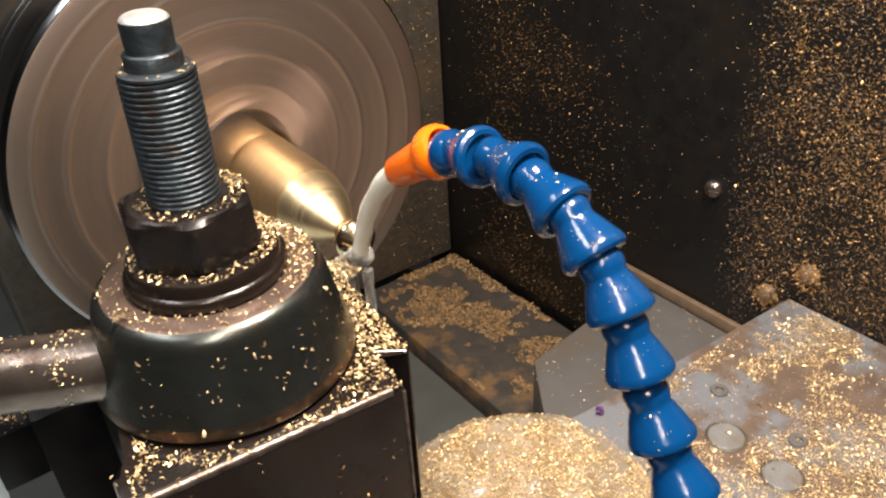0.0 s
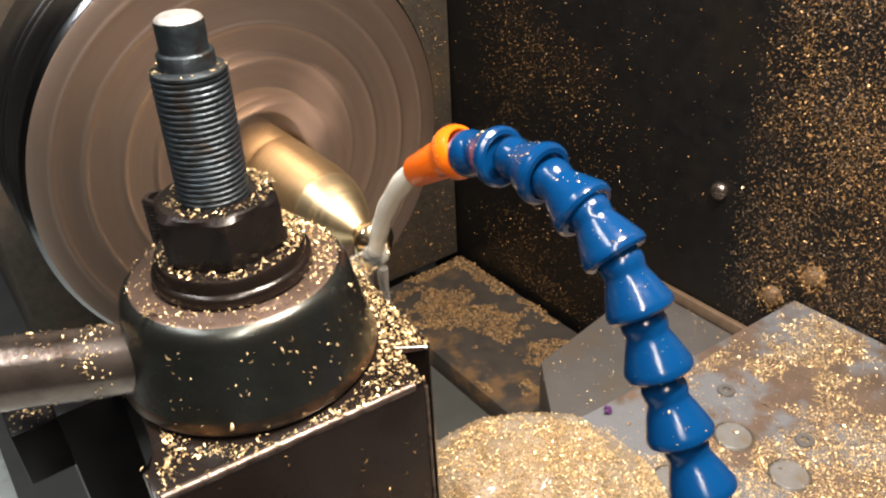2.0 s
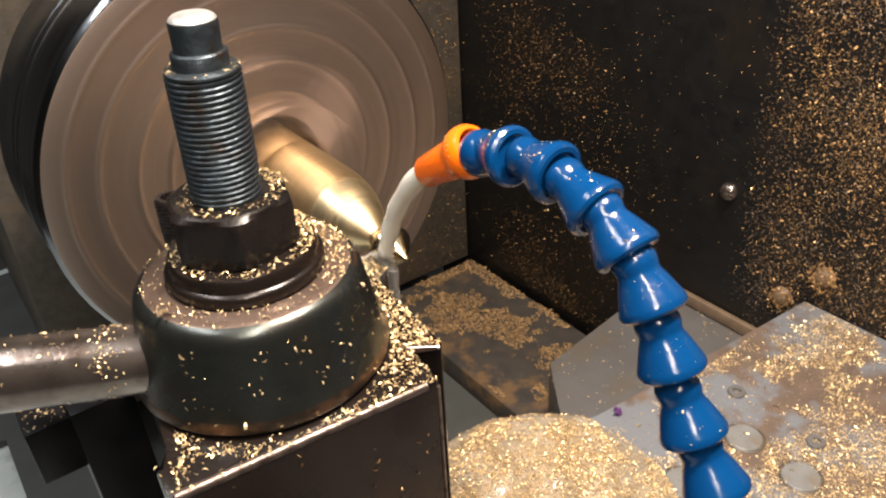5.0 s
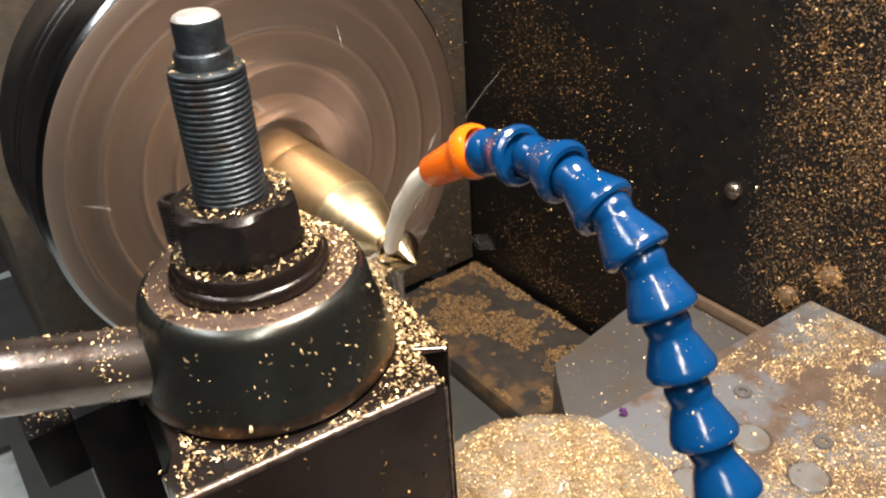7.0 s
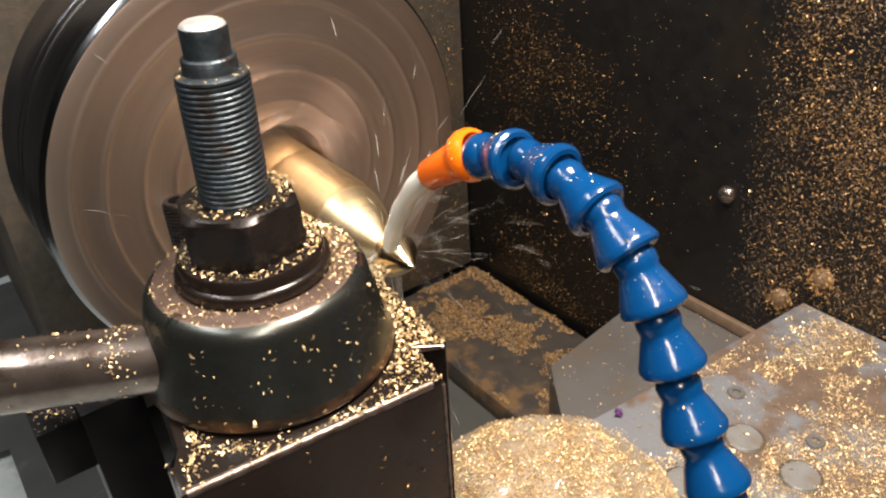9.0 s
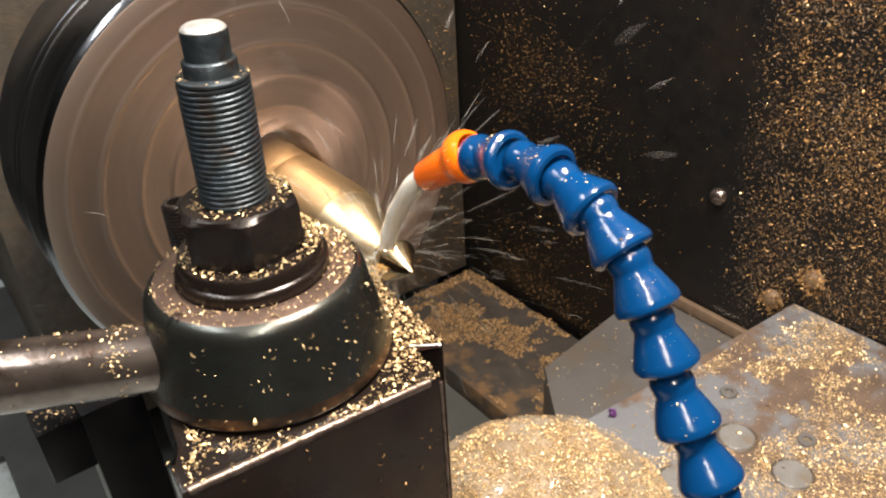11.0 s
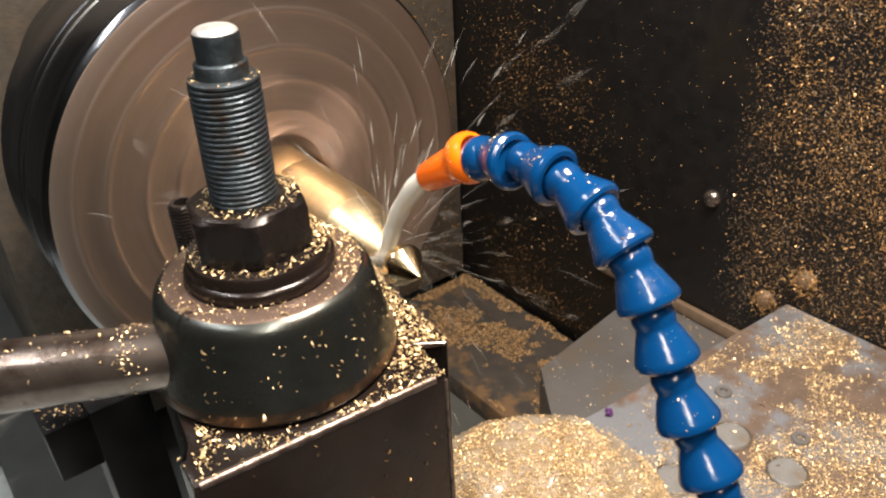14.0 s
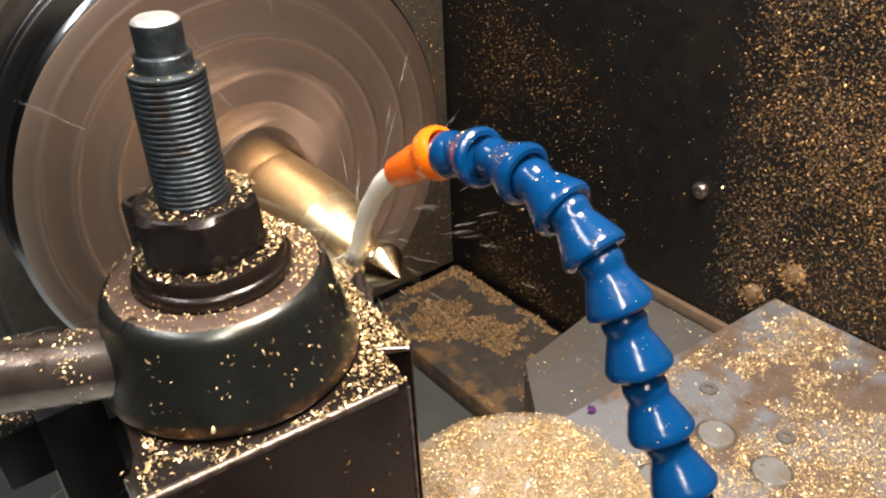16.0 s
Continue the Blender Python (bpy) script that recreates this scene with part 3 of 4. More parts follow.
stream = tagged(part("coolant_stream", bm, MILK), "milky white coolant stream arcing out of the nozzle", "coolant stream")

bm = bmesh.new()
tube(bm, curve_points([(0.1330, 0.2470, -0.182), (0.1335, 0.2480, -0.200), (0.1340, 0.2485, -0.235), (0.1340, 0.2490, -0.30)], 24), [0.0024 - 0.00003 * i + 0.00012 * math.sin(0.9 * i) for i in range(24)], 16)
runoff = tagged(part("coolant_runoff", bm, FILM), "thin sheet of coolant falling off the work", "coolant")



def build_splash():
    ob = thing("coolant_splash", pose(0.1325, 0.2495, -0.1755), "churned milky coolant where the stream hits the work", "coolant")
    bm = bmesh.new()
    bmesh.ops.create_icosphere(bm, subdivisions=4, radius=0.0046)
    for v in bm.verts:
        v.co *= 1 + 0.35 * noise.noise(v.co * 260) + 0.15 * noise.noise(v.co * 700)
        v.co.x *= 1.2
    part("froth", bm, VEIL, ob, "white churned froth")
    for k, (a0, a1, reach, lean) in enumerate(((2.6, 3.4, 0.015, 0.3), (3.6, 4.2, 0.014, 0.1))):
        # a thin curved sheet of coolant thrown off
        bm = bmesh.new()
        rows = []
        for i in range(13):
            a = a0 + (a1 - a0) * i / 12
            row = []
            for s in range(7):
                f = s / 6
                r = 0.0045 + (reach - 0.0045) * f * (0.75 + 0.35 * noise.noise(Vector((a * 3, k, 0.5))))
                row.append(bm.verts.new((r * math.cos(a), lean * r + 0.0015 * noise.noise(Vector((a * 4, f * 3, k))), r * math.sin(a) - 0.004 * f * f)))
            rows.append(row)
        for p, q in zip(rows, rows[1:]):
            for s in range(6):
                bm.faces.new((p[s], q[s], q[s + 1], p[s + 1]))
        bmesh.ops.solidify(bm, geom=bm.faces[:], thickness=0.0004)
        part("thrown_sheet", bm, FILM, ob, "thin clear sheet of coolant")
    return ob


splash = build_splash()


# ---- fittings on guard and table ----
def rivet(at, d, radius, label, group, mat):
    ob = thing("rivet", aim(at, d), label, "rivet", group)
    bm = bmesh.new()
    revolve(bm, [(0.0, -0.002), (radius, -0.002), (radius * 1.0, radius * 0.12), (radius * 0.88, radius * 0.42), (radius * 0.6, radius * 0.66), (radius * 0.25, radius * 0.78), (0.0, radius * 0.8)], 32)
    part("head", bm, mat, ob)
    return ob


first = rivet((WALL, 0.2950, -0.2745), (-1, 0, 0), 0.0072, "round-headed steel rivet in the black guard", "rivets in the guard", LEVER_STEEL)
for at in ((WALL, 0.2124, -0.3079), (WALL, 0.2388, -0.3376)):
    rivet(at, (-1, 0, 0), 0.0078, "round-headed rivet caked with brass chips", "rivets in the guard", CAKED)


def socket_screw(at):
    ob = thing("socket_screw", pose(*at), "small socket-head screw sunk in the table", "screw", "screws in the table")
    bm = bmesh.new()
    revolve(bm, [(0.0, -0.003), (0.0052, -0.003), (0.0054, 0.0012), (0.0048, 0.0020), (0.0026, 0.0020), (0.0023, 0.0016), (0.0023, 0.0002), (0.0, 0.0002)], 30)
    part("head", bm, PLATE, ob)
    return ob


first = socket_screw((0.3325, 0.1415, TOP))
copy_thing(first, pose(0.3335, 0.1942, TOP, 0, 0, 30))


def plug(at):
    ob = thing("plug", pose(*at), "round grey plug set flush in the table", "plug", "plugs in the table")
    bm = bmesh.new()
    revolve(bm, [(0.0, -0.002), (0.0100, -0.002), (0.0100, 0.0006), (0.0094, 0.0011), (0.0, 0.0013)], 40)
    part("disc", bm, PLUG, ob, "smooth pale grey disc")
    bm = bmesh.new()
    revolve(bm, [(0.0101, -0.001), (0.0116, -0.001), (0.0116, 0.0005), (0.0108, 0.0009), (0.0101, 0.0005), (0.0101, -0.001)], 40)
    part("rim", bm, HEADSTOCK, ob, "grimy raised rim")
    return ob


first = plug((0.3052, 0.1685, TOP))
for at in ((0.3040, 0.1325, TOP), (0.2530, 0.1690, TOP)):
    copy_thing(first, pose(*at))

# a narrow joint strip across the table
bm = bmesh.new()
box(bm, (0.270, -0.30, TOP - 0.002), (0.4455, 0.113, TOP + 0.0012), 0.0006)
tagged(part("table_cover_strip", bm, TABLE), "thin grey cover plate screwed on the table", "cover plate")

bm = bmesh.new()
for i in range(14):
    c = Vector(rng.normal(0, 0.0016, 3))
    bmesh.ops.create_icosphere(bm, subdivisions=1, radius=0.0010 + 0.0006 * rng.random(), matrix=Matrix.Translation((c.x, c.y, abs(c.z) * 0.6 + 0.0008)))
tagged(part("plastic_scrap", bm, SCRAP, at=pose(0.2655, 0.2272, TOP)), "small crumpled violet scrap on the table edge", "scrap")


# ---- chips ----
UP = np.array([0.0, 0, 1])


def post_world(p):
    c, s = math.cos(radians(-5)), math.sin(radians(-5))
    return np.stack([POST[0] + c * p[:, 0] - s * p[:, 1], POST[1] + s * p[:, 0] + c * p[:, 1], p[:, 2]], 1)


def grain(p, scale, seed=0.0):
    return np.array([noise.fractal(Vector((q[0] * scale + seed, q[1] * scale, q[2] * scale)), 1.0, 2.0, 4) for q in p])


# top of the post: thick at the far and rear corners, in patches elsewhere
p = np.stack([rng.uniform(-0.040, 0.047, 16000), rng.uniform(-0.043, 0.043, 16000), np.full(16000, -0.1483)], 1)
r = np.hypot(p[:, 0], p[:, 1])
wide = (p[:, 0] < 0.0376) | (p[:, 1] > -0.0290)
wide &= p[:, 0] > -0.033 + 0.80 * np.clip(p[:, 1] - 0.018, 0, 1) - 0.02 * (p[:, 1] < -0.027)
wide &= (p[:, 0] > -0.0335) | (np.abs(p[:, 1]) > 0.030)
wide &= (p[:, 0] < 0.0376) | (p[:, 1] > -0.0232 - 0.59 * (p[:, 0] - 0.0352))
weight = 0.03 + 0.9 * (p[:, 0] > 0.012) * np.clip((p[:, 0] + p[:, 1] + 0.02) / 0.03, 0, 1) + 0.55 * np.clip(1 - np.abs(r - 0.0415) / 0.004, 0, 1) * (grain(p, 120, 2.0) > -0.1) + 0.42 * (grain(p, 110) > 0.16) * (p[:, 0] > -0.037)
p = p[(np.hypot(p[:, 0] - 0.0016, p[:, 1] + 0.001) > 0.0379) & wide & (rng.random(16000) < weight)][:7000]
flakes("post_chips", post_world(p), np.tile(UP, (len(p), 1)), 0.00088, CHIP, "wet golden brass chips on top of the tool post", lift=0.0002)


def ring_chips(name, count, r0, r1, z, size, label, bias):
    a, rr = rng.uniform(0, 2 * math.pi, count * 4), np.sqrt(rng.uniform(r0 * r0, r1 * r1, count * 4))
    keep = rng.random(count * 4) < 0.18 + 0.82 * np.clip(np.cos(a - bias), 0, 1) ** 1.0
    a, rr = a[keep][:count], rr[keep][:count]
    pts = np.stack([POST[0] + 0.0010 + rr * np.cos(a), POST[1] - 0.0006 + rr * np.sin(a), np.full(len(a), z)], 1)
    flakes(name, pts, np.tile(UP, (len(a), 1)), size, CHIP, label, lift=0.0002)


ring_chips("cap_chips", 950, 0.0222, 0.0300, -0.1174, 0.0008, "brass chips on the clamp cap", radians(20))
ring_chips("washer_chips", 760, 0.0165, 0.0206, -0.1095, 0.0008, "brass chips piled round the nut", radians(15))
ring_chips("nut_chips", 420, 0.0102, 0.0150, -0.0941, 0.0008, "brass chips on the nut", radians(30))
stud_top = pose(POST[0], POST[1], -0.0965, 0.6, 0.8) @ pose(0, 0, 0.0965)
spot = [stud_top @ Vector((rng.uniform(0.0074, 0.0094) * math.cos(q), rng.uniform(0.0074, 0.0094) * math.sin(q), -0.0590)) for q in rng.uniform(0, 2 * math.pi, 60)]
flakes("stud_chips", spot, np.tile(UP, (60, 1)), 0.0007, CHIP, "tiny brass chips caught on the stud's shoulder", lift=0.0001)
a = rng.uniform(-2.6, 0.4, 110)
z = rng.uniform(-0.146, -0.122, 110)
nr = np.stack([np.cos(a), np.sin(a), np.full(110, 0.19)], 1)
rs = 0.0379 - (z + 0.1455) * 0.213
flakes("cap_side_chips", np.stack([POST[0] + 0.0010 + rs * np.cos(a), POST[1] - 0.0006 + rs * np.sin(a), z], 1), nr, 0.0009, CHIP, "scattered brass chips stuck to the cap", lift=0.0001, flat=0.25)
# lever
d = np.array([-0.8746, 0.4848, 0])
s = rng.uniform(0.016, 0.12, 260)
s[:95] = rng.normal(0.0215, 0.0022, 95)
ang = rng.normal(0.3, 0.8, 260)
side = np.array([0.4848, 0.8746, 0])
nr = np.cos(ang)[:, None] * UP - np.sin(ang)[:, None] * side
flakes("lever_chips", np.array([0.0308, 0.1870, -0.1368]) + s[:, None] * d + nr * (0.0100 + 0.009 * s)[:, None], nr, 0.0008, CHIP, "brass chips along the steel lever", lift=0.0002, flat=0.3)
# flecks on the post's front and side
p = np.stack([rng.uniform(-0.036, 0.037, 46), np.full(46, -0.043), -0.152 - 0.10 * rng.random(46) ** 1.4], 1)
turned = post_world(np.array([[0.0, -1.0, 0.0]])) - post_world(np.array([[0.0, 0.0, 0.0]]))
flakes("post_front_flecks", post_world(p), np.tile(turned, (46, 1)), 0.0009, OLD_CHIP, "a few dull chips stuck to the post's front", lift=0.0001, flat=0.2)
p = np.stack([np.full(90, 0.0478), rng.uniform(-0.027, 0.02, 90), -0.149 - 0.09 * rng.random(90) ** 1.5], 1)
turned = post_world(np.array([[1.0, 0.0, 0.0]])) - post_world(np.array([[0.0, 0.0, 0.0]]))
flakes("post_side_flecks", post_world(p), np.tile(turned, (90, 1)), 0.0009, OLD_CHIP, "dull chips stuck to the post's dovetail side", lift=0.0001, flat=0.2)
# the free dovetail key
p = np.stack([rng.uniform(-0.0162, -0.0036, 40), rng.uniform(0.2198, 0.232, 40), np.full(40, -0.1650)], 1)
flakes("slide_chips", p, np.tile(UP, (40, 1)), 0.0009, CHIP, "a few brass chips on the black key", lift=0.0002)
# tool
p = np.stack([rng.uniform(0.096, 0.126, 420), rng.uniform(0.238, 0.255, 420), np.full(420, -0.1765)], 1)
flakes("tool_chips", p, np.tile(UP, (420, 1)), 0.0013, CHIP, "fine brass chips on the cutting tool", lift=0.0002)
p = np.stack([rng.uniform(0.040, 0.097, 260), rng.uniform(0.238, 0.261, 260), np.full(260, -0.152)], 1)
flakes("holder_chips", p, np.tile(UP, (260, 1)), 0.0014, CHIP, "brass chips on the tool holder", lift=0.0002)
# hose
pts, nrs = [], []
for i in range(1, 8):
    c, e = Vector(HOSE[i]), (Vector(HOSE[min(i + 1, len(HOSE) - 1)]) - Vector(HOSE[i - 1])).normalized()
    for _ in range(26 if i < 3 else 9):
        s = rng.uniform(-0.0056, 0.0035)
        n = Vector((rng.normal(-0.45, 0.35), rng.normal(-0.1, 0.4), rng.normal(0.9, 0.2)))
        n = (n - e * n.dot(e)).normalized()
        pts.append(c + e * s + n * (0.0063 + (s + 0.0056) * 0.375))
        nrs.append(n)
tip = (Vector((0.1305, 0.2180, -0.1262)) - Vector(HOSE[0])).normalized()
for _ in range(34):
    n = Vector((rng.normal(-0.5, 0.4), rng.normal(-0.3, 0.4), rng.normal(0.8, 0.3)))
    n = (n - tip * n.dot(tip)).normalized()
    pts.append(Vector(HOSE[0]) + tip * rng.uniform(-0.001, 0.002) + n * 0.0094)
    nrs.append(n)
flakes("hose_chips", pts, nrs, 0.0006, CHIP, "a few brass flecks stuck to the wet hose", lift=0.0, flat=0.3)


# heap on the table
def heap_height(x, y):
    r2 = ((x - 0.172) / 0.082) ** 2 + ((y - 0.1985) / 0.074) ** 2
    h = 0.0525 * max(0.0, 1 - r2) ** 0.95
    return h * (1 + 0.14 * noise.noise(Vector((x * 55, y * 55, 0)))) + 0.0012 * noise.noise(Vector((x * 260, y * 260, 3)))


bm = bmesh.new()
N = 70
grid = {}
for i in range(N + 1):
    for j in range(N + 1):
        x, y = 0.106 + 0.170 * i / N, 0.112 + 0.154 * j / N
        grid[i, j] = bm.verts.new((x, y, TOP - 0.002 + heap_height(x, y)))
for i in range(N):
    for j in range(N):
        ring = (grid[i, j], grid[i + 1, j], grid[i + 1, j + 1], grid[i, j + 1])
        if max(v.co.z for v in ring) > TOP + 0.0005:
            bm.faces.new(ring)
bmesh.ops.delete(bm, geom=[v for v in bm.verts if not v.link_faces], context="VERTS")
HEAP = material("wet_packed_chips", (0.30, 0.225, 0.14), 0.34, 0.0, (0.25, 0.20, 0.14), 160.0, 0.9, 0.6, 900.0, stain=(0.37, 0.34, 0.29), stain_scale=20.0, coat=0.3)
tagged(part("chip_heap", bm, HEAP, smooth=60.0), "heap of wet golden brass chips on the table", "chip heap", kind="stuff")
xy = np.stack([rng.uniform(0.106, 0.276, 60000), rng.uniform(0.112, 0.266, 60000)], 1)
hh = np.array([heap_height(x, y) for x, y in xy])
keep = (hh > 0.003) & (rng.random(60000) < np.clip(1.0 + 1.5 * grain(np.c_[xy, xy[:, 0] * 0], 38, 4.0) - 30 * np.clip(0.57 * xy[:, 0] + 0.82 * xy[:, 1] - 0.268, 0, 1), 0.08, 0.97))
xy, hh = xy[keep], hh[keep]
flakes("heap_chips", np.c_[xy, TOP - 0.0015 + hh], np.tile(UP, (len(xy), 1)), 0.00090, CHIP, "loose golden brass chips over the heap", lift=0.0, flat=0.8)

# table
p = np.stack([rng.uniform(0.15, 0.447, 150000), rng.uniform(-0.06, 0.221, 150000), np.full(150000, TOP)], 1)
g = grain(p, 22, 1.0) + 0.5 * grain(p, 70, 5.0)
keep = rng.random(150000) < np.clip(0.43 + 2.8 * (g - 0.02) + 0.45 * np.clip((p[:, 0] - 0.36) / 0.06, 0, 1), 0.04, 0.95)
p = p[keep]
p[:, 2] += 0.0014 * ((p[:, 0] > 0.270) & (p[:, 1] < 0.113))
flakes("table_chips", p, np.tile(UP, (len(p), 1)), 0.00086, CHIP, "golden brass chips strewn over the wet table", lift=0.0001, flat=0.45)
p = p[rng.random(len(p)) < 0.03]
flakes("large_table_chips", p, np.tile(UP, (len(p), 1)), 0.0016, CHIP, "larger curled brass chips lying on the table", lift=0.0002, flat=0.4)
p = np.stack([rng.uniform(0.288, 0.447, 260), rng.uniform(0.225, 0.334, 260), np.full(260, -0.385)], 1)
flakes("plate_chips", p, np.tile(UP, (260, 1)), 0.0013, CHIP, "a few brass chips on the grey plate", lift=0.0001, flat=0.3)

# guard
p = np.stack([np.full(60000, WALL), rng.uniform(-0.10, 0.615, 60000), rng.uniform(-0.48, 0.12, 60000)], 1)
g = grain(p, 9, 2.0) + 0.4 * grain(p, 60, 8.0)
dense = np.clip((0.276 - p[:, 1] + 0.02 * grain(p, 20, 7.0)) / 0.018, 0, 1) * 0.42 * np.clip((p[:, 2] + 0.33) / 0.12, 0.4, 1) + np.exp(-((p[:, 1] - 0.47) / 0.055) ** 2) * 0.14 + 0.04
keep = (rng.random(60000) < np.clip(dense * (1 + 2.2 * g), 0.012, 0.8)) & ((p[:, 1] > 0.222) | (p[:, 2] > TOP)) & ((p[:, 1] > 0.336) | (p[:, 2] > -0.385))
p = p[keep]
west = np.tile([-1.0, 0, 0], (len(p), 1))
new_chip = rng.random(len(p)) < 0.25
flakes("guard_chips", p[new_chip], west[new_chip], 0.0010, CHIP, "bright brass flecks stuck to the black guard", lift=0.0, flat=0.5)
flakes("guard_old_chips", p[~new_chip], west[~new_chip], 0.0012, OLD_CHIP, "dull brown brass chips stuck to the black guard", lift=0.0, flat=0.4)
q = np.stack([np.full(110000, WALL), rng.uniform(-0.10, 0.295, 110000), rng.uniform(TOP, 0.12, 110000)], 1)
q = q[rng.random(110000) < np.clip((0.282 - q[:, 1]) / 0.03, 0, 1) * np.clip((q[:, 2] + 0.33) / 0.12, 0.35, 1) * np.clip(0.72 + 1.3 * grain(q, 14, 6.0), 0.15, 1)]
flakes("guard_dust", q, np.tile([-1.0, 0, 0], (len(q), 1)), 0.0011, OLD_CHIP, "fine brown chip dust on the black guard", lift=0.0, flat=0.5)
q = np.stack([np.full(120000, WALL), rng.uniform(-0.10, 0.32, 120000), rng.uniform(TOP - 0.05, 0.12, 120000)], 1)
q = q[(rng.random(120000) < np.clip((0.288 - q[:, 1]) / 0.03, 0, 1) * np.clip(0.7 + 0.9 * grain(q, 18, 3.0), 0.1, 1)) & ((q[:, 1] > 0.222) | (q[:, 2] > TOP))]
GRIT = material("brown_grit", (0.165, 0.118, 0.078), 0.45, 0.3, (0.095, 0.068, 0.045), 200.0, 0.7, random_spread=0.4, island=True)
flakes("guard_grit", q, np.tile([-1.0, 0, 0], (len(q), 1)), 0.0010, GRIT, "fine dark brown grit on the black guard", lift=0.0, flat=0.4)
q = np.stack([np.full(30000, WALL), rng.normal(0.485, 0.045, 30000), rng.uniform(-0.47, 0.12, 30000)], 1)
q = q[(q[:, 1] < 0.612) & (rng.random(30000) < np.clip(0.14 + 1.0 * grain(q, 12, 9.0), 0.01, 0.7))]
flakes("guard_corner_dust", q, np.tile([-1.0, 0, 0], (len(q), 1)), 0.0009, OLD_CHIP, "brown chip dust near the guard's headstock end", lift=0.0, flat=0.5)
for at, n in (((0.2124, -0.3079), 420), ((0.2388, -0.3376), 340)):
    q = np.stack([WALL - 0.004 + rng.uniform(-0.002, 0.003, n), rng.normal(at[0], 0.0055, n), rng.normal(at[1], 0.005, n)], 1)
    flakes("rivet_chips", q, np.tile([-1.0, 0, 0.3], (n, 1)), 0.0016, OLD_CHIP, "clump of brass chips caught on a rivet", lift=0.0, flat=0.6)

# headstock face and the dusty rail
p = np.stack([rng.uniform(0.18, 0.447, 6000), np.full(6000, 0.625), rng.uniform(-0.48, 0.1, 6000)], 1)
headstock_chips = flakes("headstock_chips", p, np.tile([0, -1.0, 0], (6000, 1)), 0.0015, OLD_CHIP, "fine brown chips on the headstock face", lift=0.0, flat=0.3)
p = np.stack([rng.uniform(0.324, 0.446, 30000), rng.uniform(0.34, 0.614, 30000), np.full(30000, -0.481)], 1)
g = grain(p, 26, 11.0) + 0.35 * grain(p, 90, 3.0) + 1.6 * (p[:, 0] - 0.375)
p = p[(g > 0.0) & (rng.random(30000) < 0.8)]
DUST = material("tan_chip_dust", (0.38, 0.235, 0.105), 0.6, 0.2, (0.27, 0.165, 0.07), 200.0, 0.8, random_spread=0.3, island=True)
rail_chips = flakes("rail_chips", p, np.tile(UP, (len(p), 1)), 0.0018, DUST, "tan crust of fine chips on the bed rail", lift=0.0, flat=0.3)


# ---- what moves ----
# seconds, the spindle line's x, the work's point in y
SPINDLE = [(0.0, 0.1372, 0.2490), (2.0, 0.1367, 0.2453), (4.0, 0.1371, 0.2419), (7.0, 0.1361, 0.2363), (9.0, 0.1351, 0.2348), (11.5, 0.1343, 0.2308),
           (12.5, 0.1340, 0.2294), (13.5, 0.1343, 0.2276), (14.5, 0.1346, 0.2260), (16.0, 0.1357, 0.2232)]


def spindle(t):
    for (t0, x0, y0), (t1, x1, y1) in zip(SPINDLE, SPINDLE[1:]):
        if t <= t1:
            f = (t - t0) / (t1 - t0)
            return x0 + (x1 - x0) * f, y0 + (y1 - y0) * f
    return SPINDLE[-1][1:]


def build_drops(count):
    """Thin flung drops of coolant, built once and copied."""
    bm = bmesh.new()
    run = [(0.0, -26.0 * (0.0013 * s) ** 2, 0.0013 * s) for s in range(-4, 5)]
    tube(bm, run, [0.00004, 0.00009, 0.00013, 0.00015, 0.00016, 0.00015, 0.00012, 0.00008, 0.00004], 6)
    drop = tagged(part("coolant_drop", bm, SPRAY, smooth=80.0, at=pose(0.1325, 0.2495, -0.1755)), "thin drawn-out drop of milky coolant flung off the work", "drop", "flung coolant drops")
    return [drop] + [copy_thing(drop, pose(0.1325, 0.2495, -0.1755)) for _ in range(count - 1)]


drops = build_drops(300)


def build_ribbons(count):
    """Broad torn ribbons of coolant thrown low off the work, built once and copied."""
    bm = bmesh.new()
    rows = []
    for i in range(11):
        f = i / 10
        mid = Vector((0.0006 * math.sin(2.6 * f), -0.004 * (f - 0.5) ** 2, 0.011 * (f - 0.5)))
        w = 0.00032 * math.sin(math.pi * (0.06 + 0.88 * f)) * (1 + 0.35 * math.sin(9 * f))
        rows.append([bm.verts.new(mid + Vector((w * k, 0.0005 * (1 - k * k), 0))) for k in (-1.0, -0.4, 0.4, 1.0)])
    for p, q in zip(rows, rows[1:]):
        for k in range(3):
            bm.faces.new((p[k], q[k], q[k + 1], p[k + 1]))
    bmesh.ops.solidify(bm, geom=bm.faces[:], thickness=0.0003)
    ribbon = tagged(part("coolant_ribbon", bm, FILM, smooth=80.0, at=pose(0.1325, 0.2495, -0.1755)), "torn ribbon of milky coolant thrown off the work", "coolant", "thrown coolant ribbons")
    return [ribbon] + [copy_thing(ribbon, pose(0.1325, 0.2495, -0.1755)) for _ in range(count - 1)]


ribbons = build_ribbons(40)


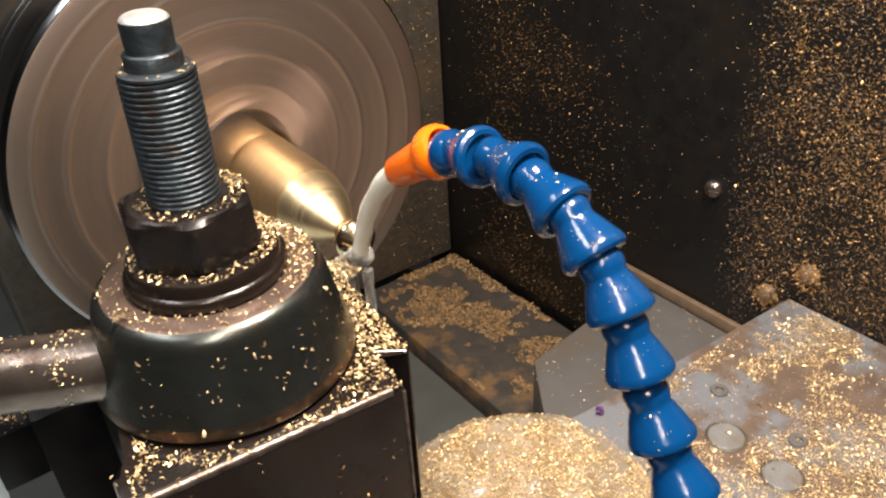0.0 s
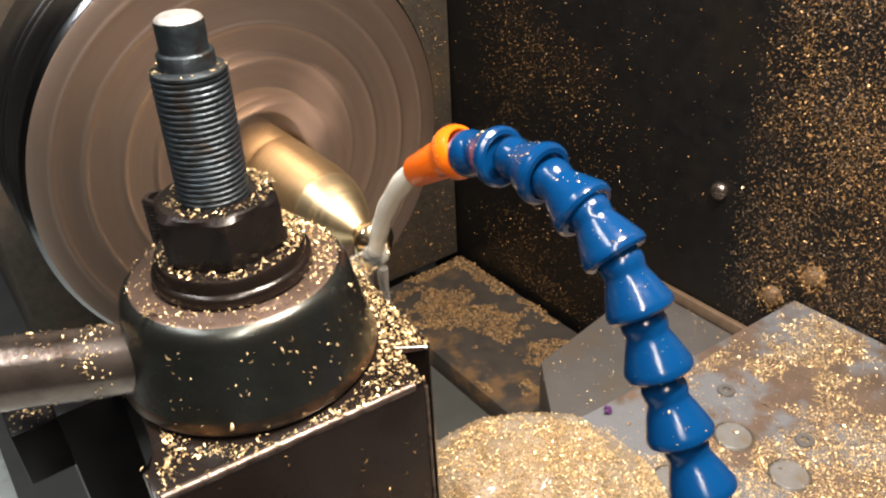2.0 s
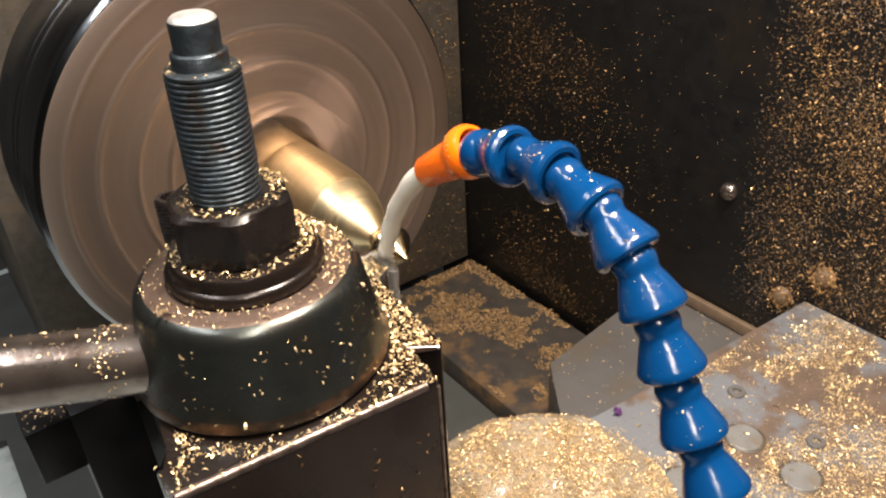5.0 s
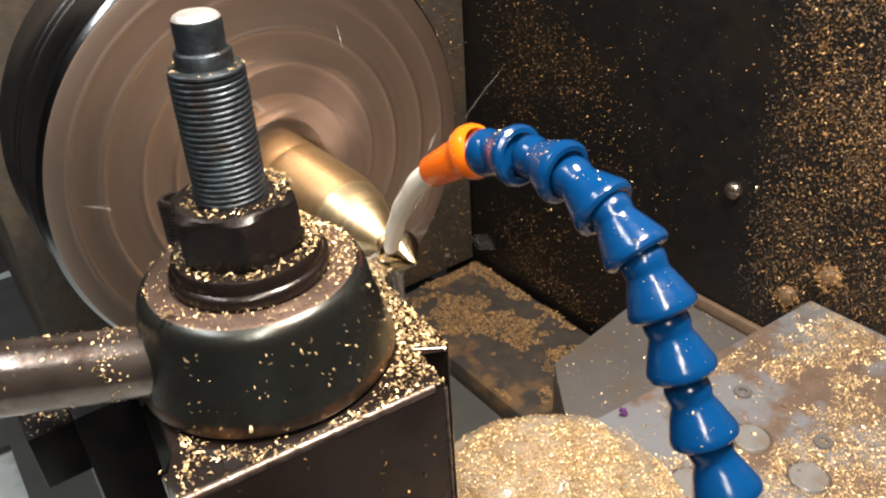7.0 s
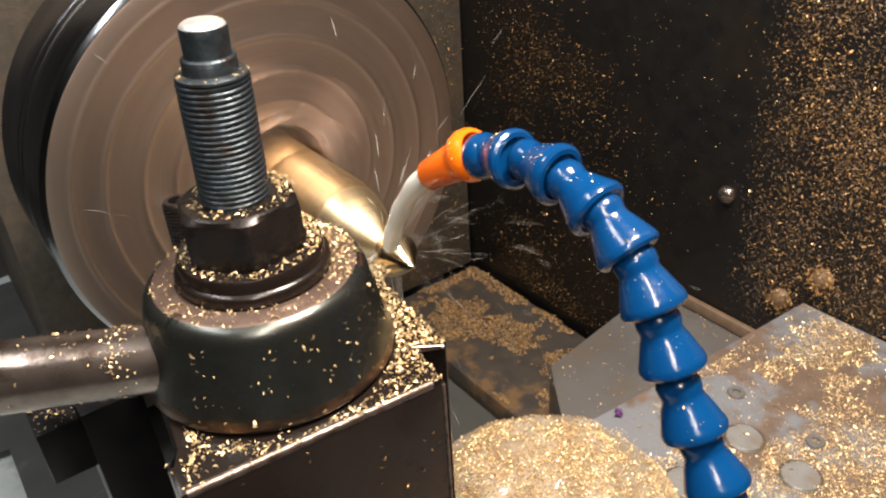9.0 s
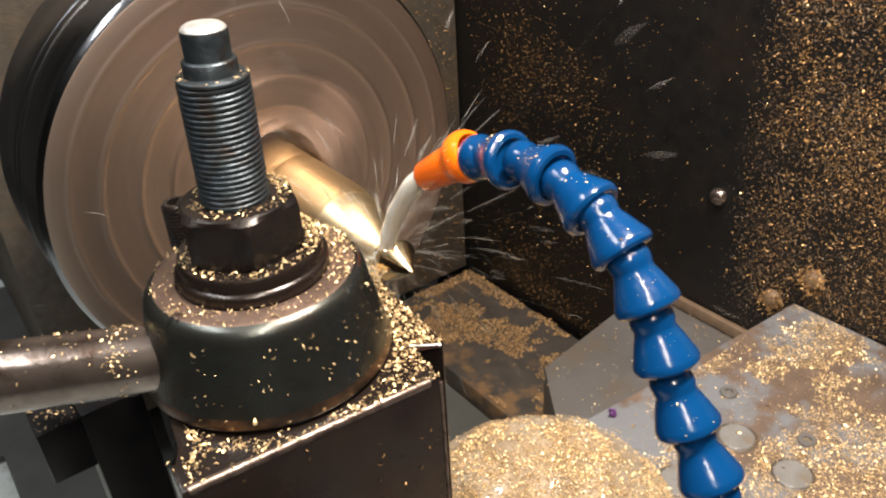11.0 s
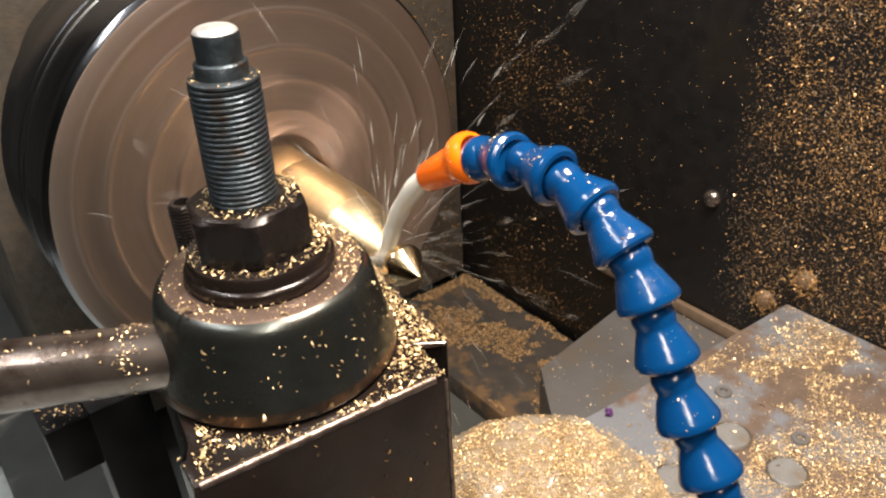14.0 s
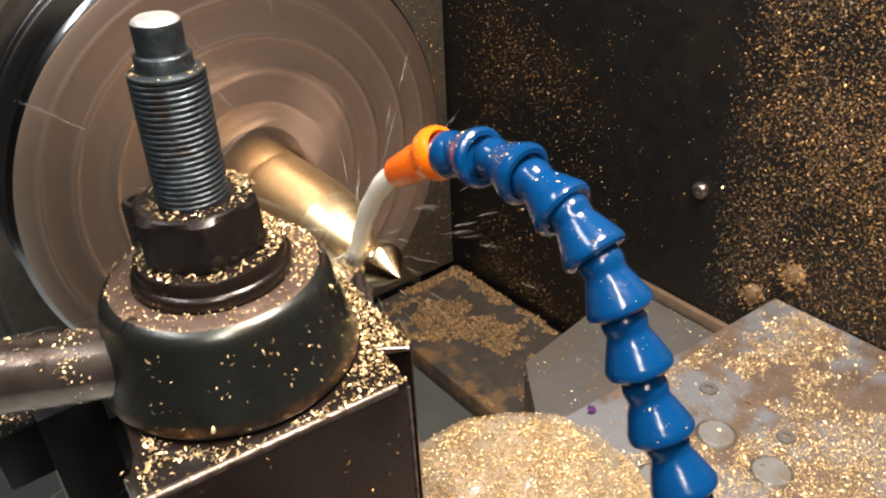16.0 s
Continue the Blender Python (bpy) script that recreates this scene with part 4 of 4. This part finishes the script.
def motions():
    spin = [(k / 30, -88.0 * k) for k in range(481)]
    walk(chuck, [(t, pose(spindle(t)[0], 0.1252 + spindle(t)[1], AZ, 90) @ pose(0, 0, 0, 0, 0, a)) for t, a in spin])
    walk(work, [(t, pose(*spindle(t), AZ, 90) @ pose(0, 0, 0, 0, 0, a)) for t, a in spin])
    # the carriage feeds along the bed, so the headstock and its ways draw nearer with the chuck
    for bed_part in (headstock, bed_cover, rear_bed_way, front_bed_way, headstock_chips, rail_chips):
        walk(bed_part, [(k / 2, pose(0, spindle(k / 2)[1] - 0.2490, 0)) for k in range(33)])
    home = Vector((0.1325, 0.2495, -0.1755))
    for i, drop in enumerate(drops):
        r = random.Random(100 + i)
        start = r.uniform(6.4, 8.0) if i % 3 == 0 else r.uniform(8.0, 11.0)
        a = r.uniform(-0.5, 1.9) if i % 4 else r.uniform(1.5, 3.7)
        d = Vector((math.cos(a), r.uniform(-0.35, 0.75), math.sin(a))).normalized()
        reach = r.uniform(0.06, 0.25)
        if i % 5 < 2:
            # a close fan thrown up off the neck
            a = r.uniform(1.0, 2.3)
            d, reach = Vector((math.cos(a), r.uniform(-0.2, 0.5), math.sin(a))).normalized(), r.uniform(0.03, 0.11)
        if d.x > 0.1:
            reach = min(reach, 0.30 / d.x)
        fall = r.uniform(0.03, 0.13)
        turn = aim((0, 0, 0), d * reach - Vector((0, 0, fall * 0.9)))
        flight, rest = r.uniform(0.30, 0.46), r.uniform(0.03, 0.12)
        rows, t = [(0.0, Matrix.Translation(home) @ turn), (start, Matrix.Translation(home) @ turn)], start
        while t + flight + 0.14 < 15.9:
            mid = home + d * reach * 0.55 - Vector((0, 0, fall * 0.3))
            end = home + d * reach - Vector((0, 0, fall))
            rows += [(t + flight / 2, Matrix.Translation(mid) @ turn), (t + flight, Matrix.Translation(end) @ turn), (t + flight + 0.034, Matrix.Translation(home) @ turn)]
            t += flight + 0.034 + rest
            rows.append((t, Matrix.Translation(home) @ turn))
        rows.append((16.0, Matrix.Translation(home + (mid - home) * (0.0 if i % 6 else 1.2)) @ turn))
        walk(drop, rows)
    for i, ribbon in enumerate(ribbons):
        r = random.Random(900 + i)
        start = r.uniform(8.2, 9.4)
        a = r.uniform(-1.25, 0.25)
        d = Vector((math.cos(a), r.uniform(-0.2, 0.5), math.sin(a))).normalized()
        reach, fall = r.uniform(0.05, 0.13), r.uniform(0.02, 0.07)
        turn = aim((0, 0, 0), d * reach - Vector((0, 0, fall))) @ pose(0, 0, 0, 0, 0, r.uniform(0, 180))
        flight, rest = r.uniform(0.22, 0.34), r.uniform(0.03, 0.10)
        rows, t = [(0.0, Matrix.Translation(home) @ turn), (start, Matrix.Translation(home) @ turn)], start
        while t + flight + 0.14 < 15.9:
            mid = home + d * reach * 0.55 - Vector((0, 0, fall * 0.3))
            end = home + d * reach - Vector((0, 0, fall))
            rows += [(t + flight / 2, Matrix.Translation(mid) @ turn), (t + flight, Matrix.Translation(end) @ turn), (t + flight + 0.034, Matrix.Translation(home) @ turn)]
            t += flight + 0.034 + rest
            rows.append((t, Matrix.Translation(home) @ turn))
        rows.append((16.0, Matrix.Translation(home + (mid - home) * (0.0 if i % 3 else 1.1)) @ turn))
        walk(ribbon, rows)


motions()
